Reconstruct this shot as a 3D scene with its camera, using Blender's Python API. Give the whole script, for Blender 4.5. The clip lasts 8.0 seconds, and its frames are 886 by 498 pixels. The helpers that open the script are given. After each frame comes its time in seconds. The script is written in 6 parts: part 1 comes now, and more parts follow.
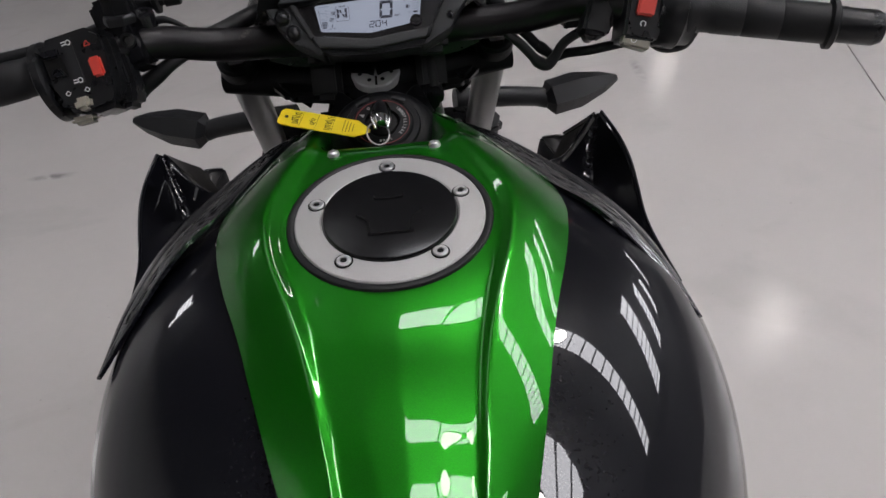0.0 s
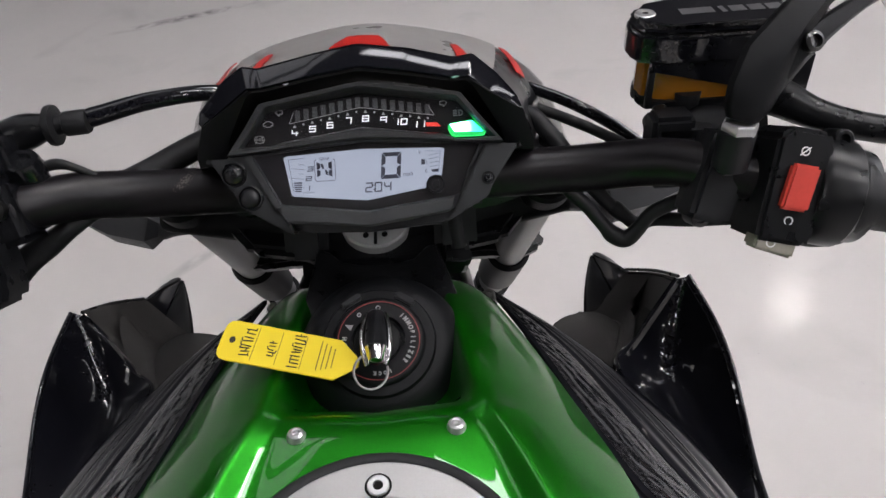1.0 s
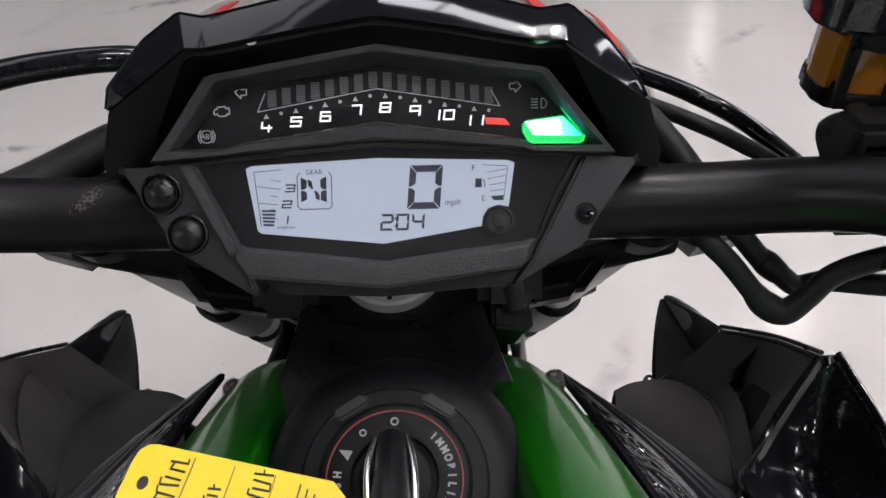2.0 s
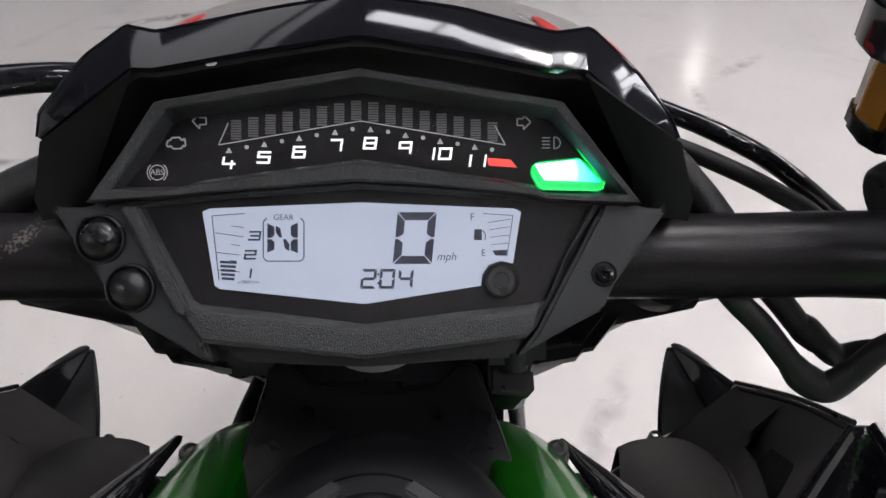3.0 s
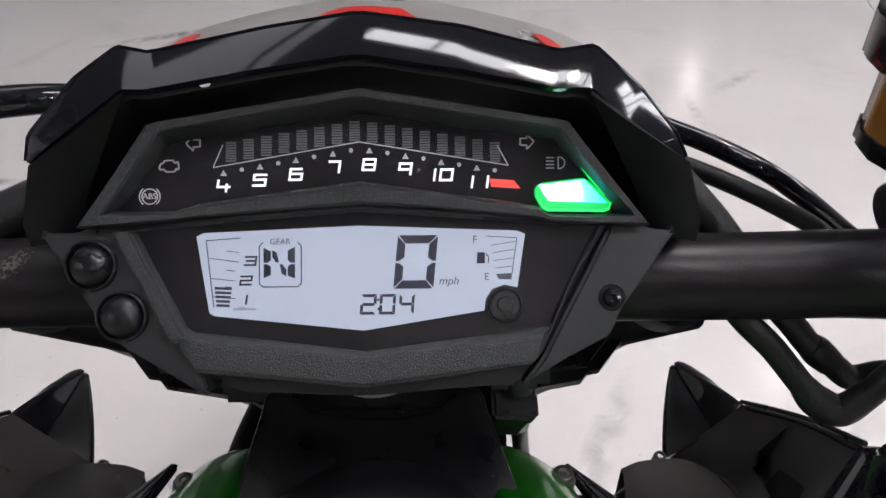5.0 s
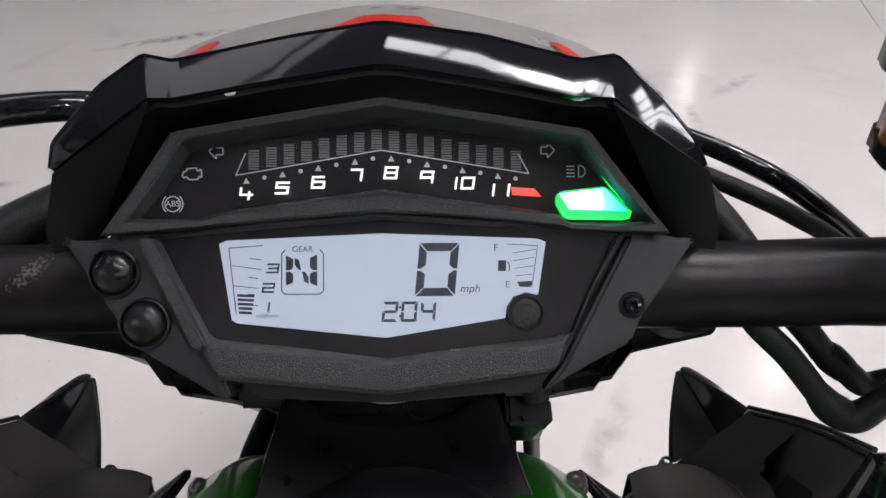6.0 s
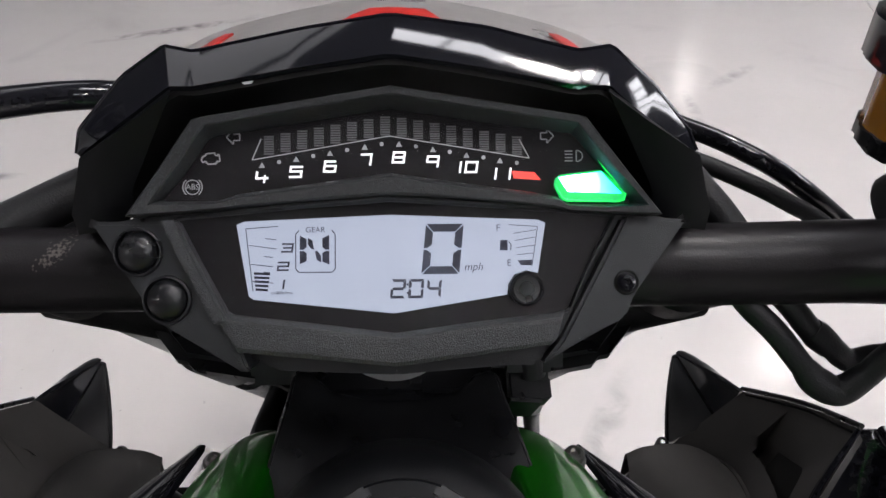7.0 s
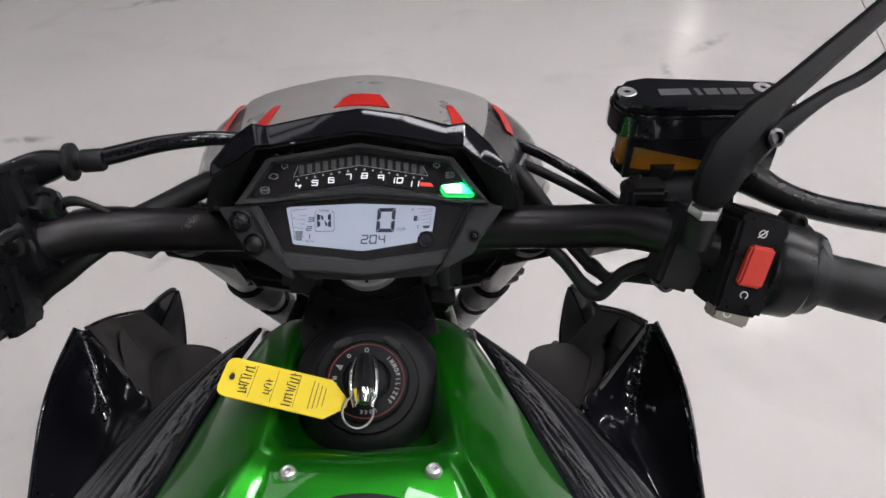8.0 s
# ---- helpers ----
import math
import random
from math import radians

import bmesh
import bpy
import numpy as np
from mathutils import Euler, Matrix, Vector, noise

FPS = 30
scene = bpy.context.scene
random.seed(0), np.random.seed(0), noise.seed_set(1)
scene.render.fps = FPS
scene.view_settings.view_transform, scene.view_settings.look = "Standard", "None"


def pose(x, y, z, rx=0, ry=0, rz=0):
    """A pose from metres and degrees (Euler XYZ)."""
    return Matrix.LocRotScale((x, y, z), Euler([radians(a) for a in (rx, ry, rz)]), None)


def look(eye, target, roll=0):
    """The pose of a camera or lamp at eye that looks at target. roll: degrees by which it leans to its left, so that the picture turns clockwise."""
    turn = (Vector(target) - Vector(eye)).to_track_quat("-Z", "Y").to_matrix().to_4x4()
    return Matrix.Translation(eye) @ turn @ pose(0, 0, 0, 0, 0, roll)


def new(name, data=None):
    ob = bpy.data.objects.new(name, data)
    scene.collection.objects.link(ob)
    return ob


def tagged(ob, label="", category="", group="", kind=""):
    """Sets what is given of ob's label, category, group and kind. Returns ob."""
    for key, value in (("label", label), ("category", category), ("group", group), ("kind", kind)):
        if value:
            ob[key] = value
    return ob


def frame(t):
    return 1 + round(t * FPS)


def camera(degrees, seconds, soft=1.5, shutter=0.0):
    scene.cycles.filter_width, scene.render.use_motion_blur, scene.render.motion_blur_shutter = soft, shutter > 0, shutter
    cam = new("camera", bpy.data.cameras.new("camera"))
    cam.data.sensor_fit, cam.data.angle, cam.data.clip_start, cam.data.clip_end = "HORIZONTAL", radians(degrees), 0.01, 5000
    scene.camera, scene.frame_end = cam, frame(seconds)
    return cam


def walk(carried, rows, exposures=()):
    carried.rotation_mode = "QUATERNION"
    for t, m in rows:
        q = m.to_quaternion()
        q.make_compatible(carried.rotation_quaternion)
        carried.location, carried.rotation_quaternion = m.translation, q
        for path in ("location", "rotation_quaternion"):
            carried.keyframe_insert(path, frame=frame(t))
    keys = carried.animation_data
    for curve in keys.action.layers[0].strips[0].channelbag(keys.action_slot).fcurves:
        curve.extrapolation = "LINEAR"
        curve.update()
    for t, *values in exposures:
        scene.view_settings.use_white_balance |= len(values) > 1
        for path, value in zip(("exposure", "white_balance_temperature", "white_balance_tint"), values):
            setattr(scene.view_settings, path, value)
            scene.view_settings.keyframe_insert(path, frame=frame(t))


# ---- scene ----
cam = camera(60.32, 8.0, soft=1.5, shutter=0.0)
PATH = [
    (0, (0.01904, -0.46049, 1.17789), (0.02975, -0.12481, 0.96063), -4.86),
    (0.5, (0.03343, -0.32590, 1.21641), (0.03863, 0.00336, 0.98934), -3.28),
    (1, (0.03243, -0.16645, 1.21647), (0.03560, 0.15581, 0.97955), -3.14),
    (1.2, (0.02594, -0.10474, 1.20015), (0.02958, 0.21593, 0.96108), -2.95),
    (2.3, (0.01027, 0.00733, 1.12448), (0.01618, 0.32969, 0.88773), -0.15),
    (2.5, (0.01000, 0.01838, 1.12172), (0.01689, 0.34164, 0.88622), 0.28),
    (3, (0.01177, 0.03587, 1.11953), (0.02101, 0.36400, 0.89095), 0.86),
    (3.5, (0.01214, 0.04442, 1.12028), (0.02174, 0.37617, 0.89702), 0.74),
    (4, (0.01244, 0.04478, 1.11764), (0.02234, 0.37720, 0.89539), 0.37),
    (5.5, (0.00766, 0.04235, 1.11765), (0.01901, 0.37533, 0.89630), 0.64),
    (6, (0.00363, 0.04278, 1.11932), (0.01576, 0.37636, 0.89891), 0.75),
    (6.5, (0.00224, 0.03937, 1.11609), (0.01394, 0.37217, 0.89448), 0.67),
    (7, (0.00143, 0.03018, 1.12347), (0.01391, 0.36138, 0.89953), 0.72),
    (7.5, (0.01628, -0.03925, 1.17488), (0.02849, 0.28564, 0.94186), 0.78),
    (8, (0.03124, -0.17206, 1.27286), (0.04236, 0.14518, 1.02948), 0.76),
]
walk(cam, [(t, look(eye, target, roll)) for t, eye, target, roll in PATH], [(0.0, 0.02, 6500, 14), (0.5, 0.26, 6500, 14), (1.0, 0.46, 6500, 14), (2.5, 0.68, 6500, 14), (3.5, 0.76, 6500, 14), (7.0, 0.77, 6500, 14), (7.5, 0.80, 6500, 14), (8.0, 0.52, 6500, 14)])

# ---- world and light ----
world = bpy.data.worlds.new("hall_daylight")
world.use_nodes = True
scene.world = world
sky = world.node_tree.nodes.new("ShaderNodeTexSky")
sky.sky_type, sky.sun_disc, sky.sun_elevation, sky.sun_rotation = "NISHITA", False, radians(40), radians(120)
world.node_tree.links.new(sky.outputs["Color"], world.node_tree.nodes["Background"].inputs["Color"])
world.node_tree.nodes["Background"].inputs["Strength"].default_value = 0.1
STRIP_GLOW, BAY_GLOW, PANEL_GLOW = 10.4, 75.0, 0.9

# The motorcycle is drawn with its tyres at 0.065; GROUND brings it down to the floor.
GROUND = -0.065
HALL_TURN = -16.6


# ---- materials ----
def material(name, base, rough=0.5, metal=0.0, coat=0.0, coat_rough=0.03, grain=0.0, grain_scale=900.0, spots=0.0, spot_scale=40.0,
             rough_var=0.0, depth=0.0006, emit=None, glow=0.0, transmit=0.0, alpha=1.0, specular=0.5):
    m = bpy.data.materials.new(name)
    m.use_nodes = True
    nt = m.node_tree
    b = nt.nodes["Principled BSDF"]
    b.inputs["Base Color"].default_value = (*base, 1)
    b.inputs["Roughness"].default_value = rough
    b.inputs["Metallic"].default_value = metal
    b.inputs["Coat Weight"].default_value = coat
    b.inputs["Coat Roughness"].default_value = coat_rough
    b.inputs["Transmission Weight"].default_value = transmit
    b.inputs["Alpha"].default_value = alpha
    b.inputs["Specular IOR Level"].default_value = specular
    if emit:
        b.inputs["Emission Color"].default_value = (*emit, 1)
        b.inputs["Emission Strength"].default_value = glow
    co = nt.nodes.new("ShaderNodeTexCoord")
    if spots or rough_var:
        n = nt.nodes.new("ShaderNodeTexNoise")
        n.inputs["Scale"].default_value, n.inputs["Detail"].default_value = spot_scale, 6
        nt.links.new(co.outputs["Object"], n.inputs["Vector"])
        if spots:
            mix = nt.nodes.new("ShaderNodeMix")
            mix.data_type = "RGBA"
            mix.inputs["A"].default_value = (*[c * (1 - spots) for c in base], 1)
            mix.inputs["B"].default_value = (*[min(1, c * (1 + spots)) for c in base], 1)
            nt.links.new(n.outputs["Fac"], mix.inputs["Factor"])
            nt.links.new(mix.outputs["Result"], b.inputs["Base Color"])
        if rough_var:
            mr = nt.nodes.new("ShaderNodeMapRange")
            mr.inputs["From Min"].default_value, mr.inputs["From Max"].default_value = 0.3, 0.7
            mr.inputs["To Min"].default_value, mr.inputs["To Max"].default_value = rough - rough_var, rough + rough_var
            nt.links.new(n.outputs["Fac"], mr.inputs["Value"])
            nt.links.new(mr.outputs["Result"], b.inputs["Roughness"])
    if grain:
        n2 = nt.nodes.new("ShaderNodeTexNoise")
        n2.inputs["Scale"].default_value, n2.inputs["Detail"].default_value = grain_scale, 3
        nt.links.new(co.outputs["Object"], n2.inputs["Vector"])
        bump = nt.nodes.new("ShaderNodeBump")
        bump.inputs["Strength"].default_value, bump.inputs["Distance"].default_value = grain, depth
        nt.links.new(n2.outputs["Fac"], bump.inputs["Height"])
        nt.links.new(bump.outputs["Normal"], b.inputs["Normal"])
    return m


def flake_paint(name, dark, light):
    """Candy metallic lacquer: a coloured metal coat with fine flakes under clear varnish."""
    m = material(name, dark, rough=0.33, metal=0.8, coat=1.0, coat_rough=0.015)
    nt = m.node_tree
    b = nt.nodes["Principled BSDF"]
    co = nt.nodes["Texture Coordinate"]
    v = nt.nodes.new("ShaderNodeTexVoronoi")
    v.inputs["Scale"].default_value = 4200
    nt.links.new(co.outputs["Object"], v.inputs["Vector"])
    sep = nt.nodes.new("ShaderNodeSeparateColor")
    nt.links.new(v.outputs["Color"], sep.inputs["Color"])
    mix = nt.nodes.new("ShaderNodeMix")
    mix.data_type = "RGBA"
    mix.inputs["A"].default_value, mix.inputs["B"].default_value = (*dark, 1), (*light, 1)
    nt.links.new(sep.outputs["Red"], mix.inputs["Factor"])
    nt.links.new(mix.outputs["Result"], b.inputs["Base Color"])
    mr = nt.nodes.new("ShaderNodeMapRange")
    mr.inputs["To Min"].default_value, mr.inputs["To Max"].default_value = 0.29, 0.36
    nt.links.new(sep.outputs["Green"], mr.inputs["Value"])
    nt.links.new(mr.outputs["Result"], b.inputs["Roughness"])
    return m


def speckled(name, base, glint):
    """Moulded plastic with a coarse grain; its sparkle is painted as pale specks in the colour."""
    m = material(name, base, rough=0.46, grain=0.9, grain_scale=2300, depth=0.0005, specular=0.36)
    nt = m.node_tree
    co = nt.nodes["Texture Coordinate"]
    n = nt.nodes.new("ShaderNodeTexNoise")
    n.inputs["Scale"].default_value, n.inputs["Detail"].default_value = 3200, 3
    nt.links.new(co.outputs["Object"], n.inputs["Vector"])
    r = nt.nodes.new("ShaderNodeValToRGB")
    r.color_ramp.elements[0].position, r.color_ramp.elements[1].position = 0.54, 0.70
    r.color_ramp.elements[0].color, r.color_ramp.elements[1].color = (*base, 1), (*glint, 1)
    nt.links.new(n.outputs["Fac"], r.inputs["Fac"])
    nt.links.new(r.outputs["Color"], nt.nodes["Principled BSDF"].inputs["Base Color"])
    return m


GREEN = flake_paint("candy_green_paint", (0.003, 0.17, 0.002), (0.006, 0.235, 0.004))
GLOSS = material("gloss_black_paint", (0.005, 0.0052, 0.0075), rough=0.3, coat=1.0, coat_rough=0.012, spots=0.2, spot_scale=300, specular=0.1)
MOULDED = material("moulded_black_plastic", (0.005, 0.0052, 0.0065), rough=0.22, coat=0.25, coat_rough=0.05, spots=0.2, spot_scale=120, rough_var=0.05, specular=0.35)
MATTE = material("matte_black_plastic", (0.0115, 0.0120, 0.0137), rough=0.44, grain=0.25, grain_scale=2200, spots=0.35, spot_scale=60, rough_var=0.08, specular=0.27)
SATIN = material("satin_black_plastic", (0.0066, 0.0069, 0.0080), rough=0.32, spots=0.25, spot_scale=90, rough_var=0.08, specular=0.30)
GRAINED = speckled("grained_dark_plastic", (0.0140, 0.0150, 0.0165), (0.085, 0.089, 0.096))
DOME_BLACK = material("dark_trim_plastic", (0.0052, 0.0055, 0.0064), rough=0.45, grain=0.4, grain_scale=3200, depth=0.0003, spots=0.2, spot_scale=90, specular=0.12)
RIM_GRAIN = speckled("grained_rim_plastic", (0.0125, 0.0135, 0.0150), (0.075, 0.079, 0.086))
VISOR_BLACK = material("smoked_black_acrylic", (0.006, 0.0062, 0.0085), rough=0.07, spots=0.2, spot_scale=200, specular=0.36)
NUT_ALU = material("turned_pale_aluminium", (0.52, 0.52, 0.515), rough=0.28, metal=0.25, grain=0.08, grain_scale=1500, spots=0.06, spot_scale=200)
BAR_BLACK = material("black_anodised_bar", (0.0066, 0.0056, 0.0068), rough=0.36, grain=0.15, grain_scale=1500, spots=0.35, spot_scale=60, rough_var=0.08, specular=0.26)


def scuff(m, centre, turn, size, bare):
    """A rubbed patch of bare, broken specks: an ellipse about centre, turned about y."""
    nt = m.node_tree
    b, co = nt.nodes["Principled BSDF"], nt.nodes["Texture Coordinate"]
    place = nt.nodes.new("ShaderNodeMapping")
    place.vector_type = "TEXTURE"
    place.inputs["Location"].default_value = centre
    place.inputs["Rotation"].default_value = (0, radians(turn), 0)
    place.inputs["Scale"].default_value = size
    reach = nt.nodes.new("ShaderNodeVectorMath")
    reach.operation = "LENGTH"
    n = nt.nodes.new("ShaderNodeTexNoise")
    n.inputs["Scale"].default_value, n.inputs["Detail"].default_value = 900, 4
    fall = nt.nodes.new("ShaderNodeMapRange")
    fall.inputs["From Min"].default_value, fall.inputs["From Max"].default_value = 0.2, 1.0
    fall.inputs["To Min"].default_value, fall.inputs["To Max"].default_value = 0.12, -0.3
    add = nt.nodes.new("ShaderNodeMath")
    add.operation = "ADD"
    cutoff = nt.nodes.new("ShaderNodeMapRange")
    cutoff.inputs["From Min"].default_value, cutoff.inputs["From Max"].default_value = 0.48, 0.62
    mix = nt.nodes.new("ShaderNodeMix")
    mix.data_type = "RGBA"
    mix.inputs["B"].default_value = (*bare, 1)
    old = b.inputs["Base Color"].links[0].from_socket
    nt.links.new(co.outputs["Object"], place.inputs["Vector"])
    nt.links.new(co.outputs["Object"], n.inputs["Vector"])
    nt.links.new(place.outputs["Vector"], reach.inputs[0])
    nt.links.new(reach.outputs["Value"], fall.inputs["Value"])
    nt.links.new(n.outputs["Fac"], add.inputs[0])
    nt.links.new(fall.outputs["Result"], add.inputs[1])
    nt.links.new(add.outputs["Value"], cutoff.inputs["Value"])
    nt.links.new(cutoff.outputs["Result"], mix.inputs["Factor"])
    nt.links.new(old, mix.inputs["A"])
    nt.links.new(mix.outputs["Result"], b.inputs["Base Color"])


scuff(BAR_BLACK, (-0.1205, 0.239, 1.0425), -28, (0.015, 0.03, 0.0046), (0.085, 0.076, 0.07))
RUBBER = material("black_rubber", (0.0098, 0.0100, 0.0112), rough=0.5, grain=0.3, grain_scale=1200, spots=0.25, spot_scale=120, rough_var=0.06, specular=0.28)
# Black plastic; in holes, slots and the duct mouth its colour stands for shade.
DEEP = material("black_plastic_and_void_shade", (0.004, 0.004, 0.004), rough=0.6, specular=0.15)
RING_ALU = material("brushed_aluminium_ring", (0.43, 0.425, 0.42), rough=0.5, metal=0.4, grain=0.12, grain_scale=2600, spots=0.06, spot_scale=900)
LID = material("smooth_black_lid", (0.005, 0.005, 0.0058), rough=0.22, grain=0.05, grain_scale=600, specular=0.4)
STEEL = material("bright_steel", (0.7, 0.7, 0.69), rough=0.16, metal=1.0)
WORN_STEEL = material("worn_steel_bolt", (0.30, 0.29, 0.28), rough=0.3, metal=1.0, spots=0.5, spot_scale=400)
DARK_STEEL = material("dark_zinc_screw", (0.1, 0.1, 0.1), rough=0.3, metal=1.0)
FORK = material("silver_fork_tube", (0.24, 0.24, 0.236), rough=0.35, metal=0.6, spots=0.1)
RED_SWITCH = material("red_switch_plastic", (0.55, 0.045, 0.03), rough=0.45, spots=0.1, spot_scale=500)
RING_RED = material("dull_red_line", (0.17, 0.012, 0.01), rough=0.5)
RED_PAINT = material("red_decal", (0.48, 0.016, 0.012), rough=0.4, coat=0.25, coat_rough=0.15)
YELLOW = material("yellow_plastic_tag", (0.66, 0.50, 0.008), rough=0.45, spots=0.04, spot_scale=60)
INK = material("black_ink", (0.015, 0.013, 0.01), rough=0.6)
SIDE_GREY = material("fine_grained_side_plastic", (0.0200, 0.0215, 0.0235), rough=0.42, grain=0.35, grain_scale=2600, depth=0.0003, spots=0.25, spot_scale=70, specular=0.3)
PRINT_WHITE = material("white_print", (0.75, 0.75, 0.75), rough=0.5)
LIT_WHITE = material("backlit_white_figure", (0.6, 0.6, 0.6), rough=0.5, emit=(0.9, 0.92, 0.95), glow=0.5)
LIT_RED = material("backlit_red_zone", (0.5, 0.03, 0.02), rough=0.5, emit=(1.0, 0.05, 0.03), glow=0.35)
BADGE_GREY = material("pale_badge_print", (0.085, 0.085, 0.09), rough=0.3, coat=0.5)
PRINT_LOCK = material("off_white_print", (0.26, 0.26, 0.26), rough=0.5)
PRINT_GREY = material("grey_print", (0.34, 0.34, 0.35), rough=0.5)
PRINT_DIM = material("dim_grey_print", (0.075, 0.077, 0.08), rough=0.5)
PANEL_DARK = material("dark_instrument_face", (0.0085, 0.0078, 0.0088), rough=0.35, spots=0.2, spot_scale=80, specular=0.12)
LCD = material("backlit_display", (0.04, 0.045, 0.05), rough=0.4, emit=(0.60, 0.68, 0.85), glow=0.375)
LCD_INK = material("display_segment", (0.012, 0.014, 0.03), rough=0.4)
NEUTRAL = material("lit_green_lamp", (0.0, 0.2, 0.05), rough=0.3, emit=(0.0, 0.40, 0.06), glow=0.9)


def lamp_core_material(name, centre, reach):
    """A lit lens: a hot middle that fades through cyan to green."""
    m = material(name, (0.1, 0.4, 0.3), rough=0.3, emit=(0, 1, 0), glow=5.0)
    nt = m.node_tree
    place = nt.nodes.new("ShaderNodeMapping")
    place.vector_type = "TEXTURE"
    place.inputs["Location"].default_value, place.inputs["Scale"].default_value = centre, reach
    nt.links.new(nt.nodes["Texture Coordinate"].outputs["Object"], place.inputs["Vector"])
    fade = nt.nodes.new("ShaderNodeTexGradient")
    fade.gradient_type = "SPHERICAL"
    nt.links.new(place.outputs["Vector"], fade.inputs["Vector"])
    ramp = nt.nodes.new("ShaderNodeValToRGB")
    ramp.color_ramp.elements[0].position, ramp.color_ramp.elements[0].color = 0.0, (0.0, 0.16, 0.05, 1)
    ramp.color_ramp.elements[1].position, ramp.color_ramp.elements[1].color = 0.85, (0.55, 1.0, 0.85, 1)
    for at, colour in ((0.30, (0.0, 0.42, 0.36, 1)), (0.55, (0.03, 0.62, 0.66, 1))):
        ramp.color_ramp.elements.new(at).color = colour
    nt.links.new(fade.outputs["Fac"], ramp.inputs["Fac"])
    nt.links.new(ramp.outputs["Color"], nt.nodes["Principled BSDF"].inputs["Emission Color"])
    return m


NEUTRAL_CORE = lamp_core_material("lit_lamp_core", (0.0490, 0.2332, 1.0745), (0.0185, 0.0185, 0.0185))
NEUTRAL_RIM = material("lit_lamp_rim", (0.0, 0.2, 0.05), rough=0.3, emit=(0.0, 0.55, 0.06), glow=1.3)
AMBER = material("amber_reservoir", (0.30, 0.12, 0.008), rough=0.25, coat=0.6, spots=0.2, spot_scale=50)
CLEAR_SIDE = material("hazy_clear_plastic", (0.22, 0.19, 0.15), rough=0.2, coat=0.5, spots=0.2, spot_scale=60)
BEIGE = material("worn_beige_button", (0.30, 0.28, 0.23), rough=0.5, spots=0.25, spot_scale=200)
GLASS = material("clear_cover", (1, 1, 1), rough=0.02, transmit=1.0)
GLASS.node_tree.nodes["Principled BSDF"].inputs["IOR"].default_value = 1.3
CEIL_PALE = material("grey_roof_panel", (0.08, 0.08, 0.085), rough=0.6, spots=0.1, spot_scale=2)
WALL_PALE = material("white_painted_wall", (0.78, 0.78, 0.77), rough=0.7, grain=0.2, grain_scale=40, spots=0.05, spot_scale=3)
WALL_DARK = material("dark_painted_wall", (0.07, 0.07, 0.072), rough=0.7, grain=0.2, grain_scale=40, spots=0.1, spot_scale=3)
CEIL = material("dark_steel_roof", (0.075, 0.076, 0.08), rough=0.6, spots=0.1, spot_scale=2)
DUCT = material("faded_matte_plastic", (0.036, 0.034, 0.0325), rough=0.55, grain=0.25, grain_scale=1500, spots=0.25, spot_scale=40, specular=0.3)
BUTTON_STEEL = material("satin_steel_bolt", (0.62, 0.62, 0.62), rough=0.34, metal=0.85)
TYRE = material("tyre_rubber", (0.018, 0.018, 0.018), rough=0.75, grain=0.3)
# Opaque pale grey stands for the bright floor seen through a clear screen.
SCREEN = material("pale_stand_in_screen", (0.27, 0.26, 0.252), rough=0.34, coat=0.4, coat_rough=0.2, spots=0.12, spot_scale=25, rough_var=0.08)
COWL_BLACK = material("hazed_black_cowl", (0.012, 0.012, 0.013), rough=0.3, coat=1.0, coat_rough=0.13, spots=0.2, spot_scale=60, rough_var=0.06, specular=0.3)
CLEAR_FILM = material("crinkled_film_black", (0.008, 0.008, 0.010), rough=0.12, coat=1.0, coat_rough=0.06, grain=0.5, grain_scale=320, depth=0.002, specular=0.8)
CLEAR_FILM.node_tree.nodes["Principled BSDF"].inputs["Coat IOR"].default_value = 2.0


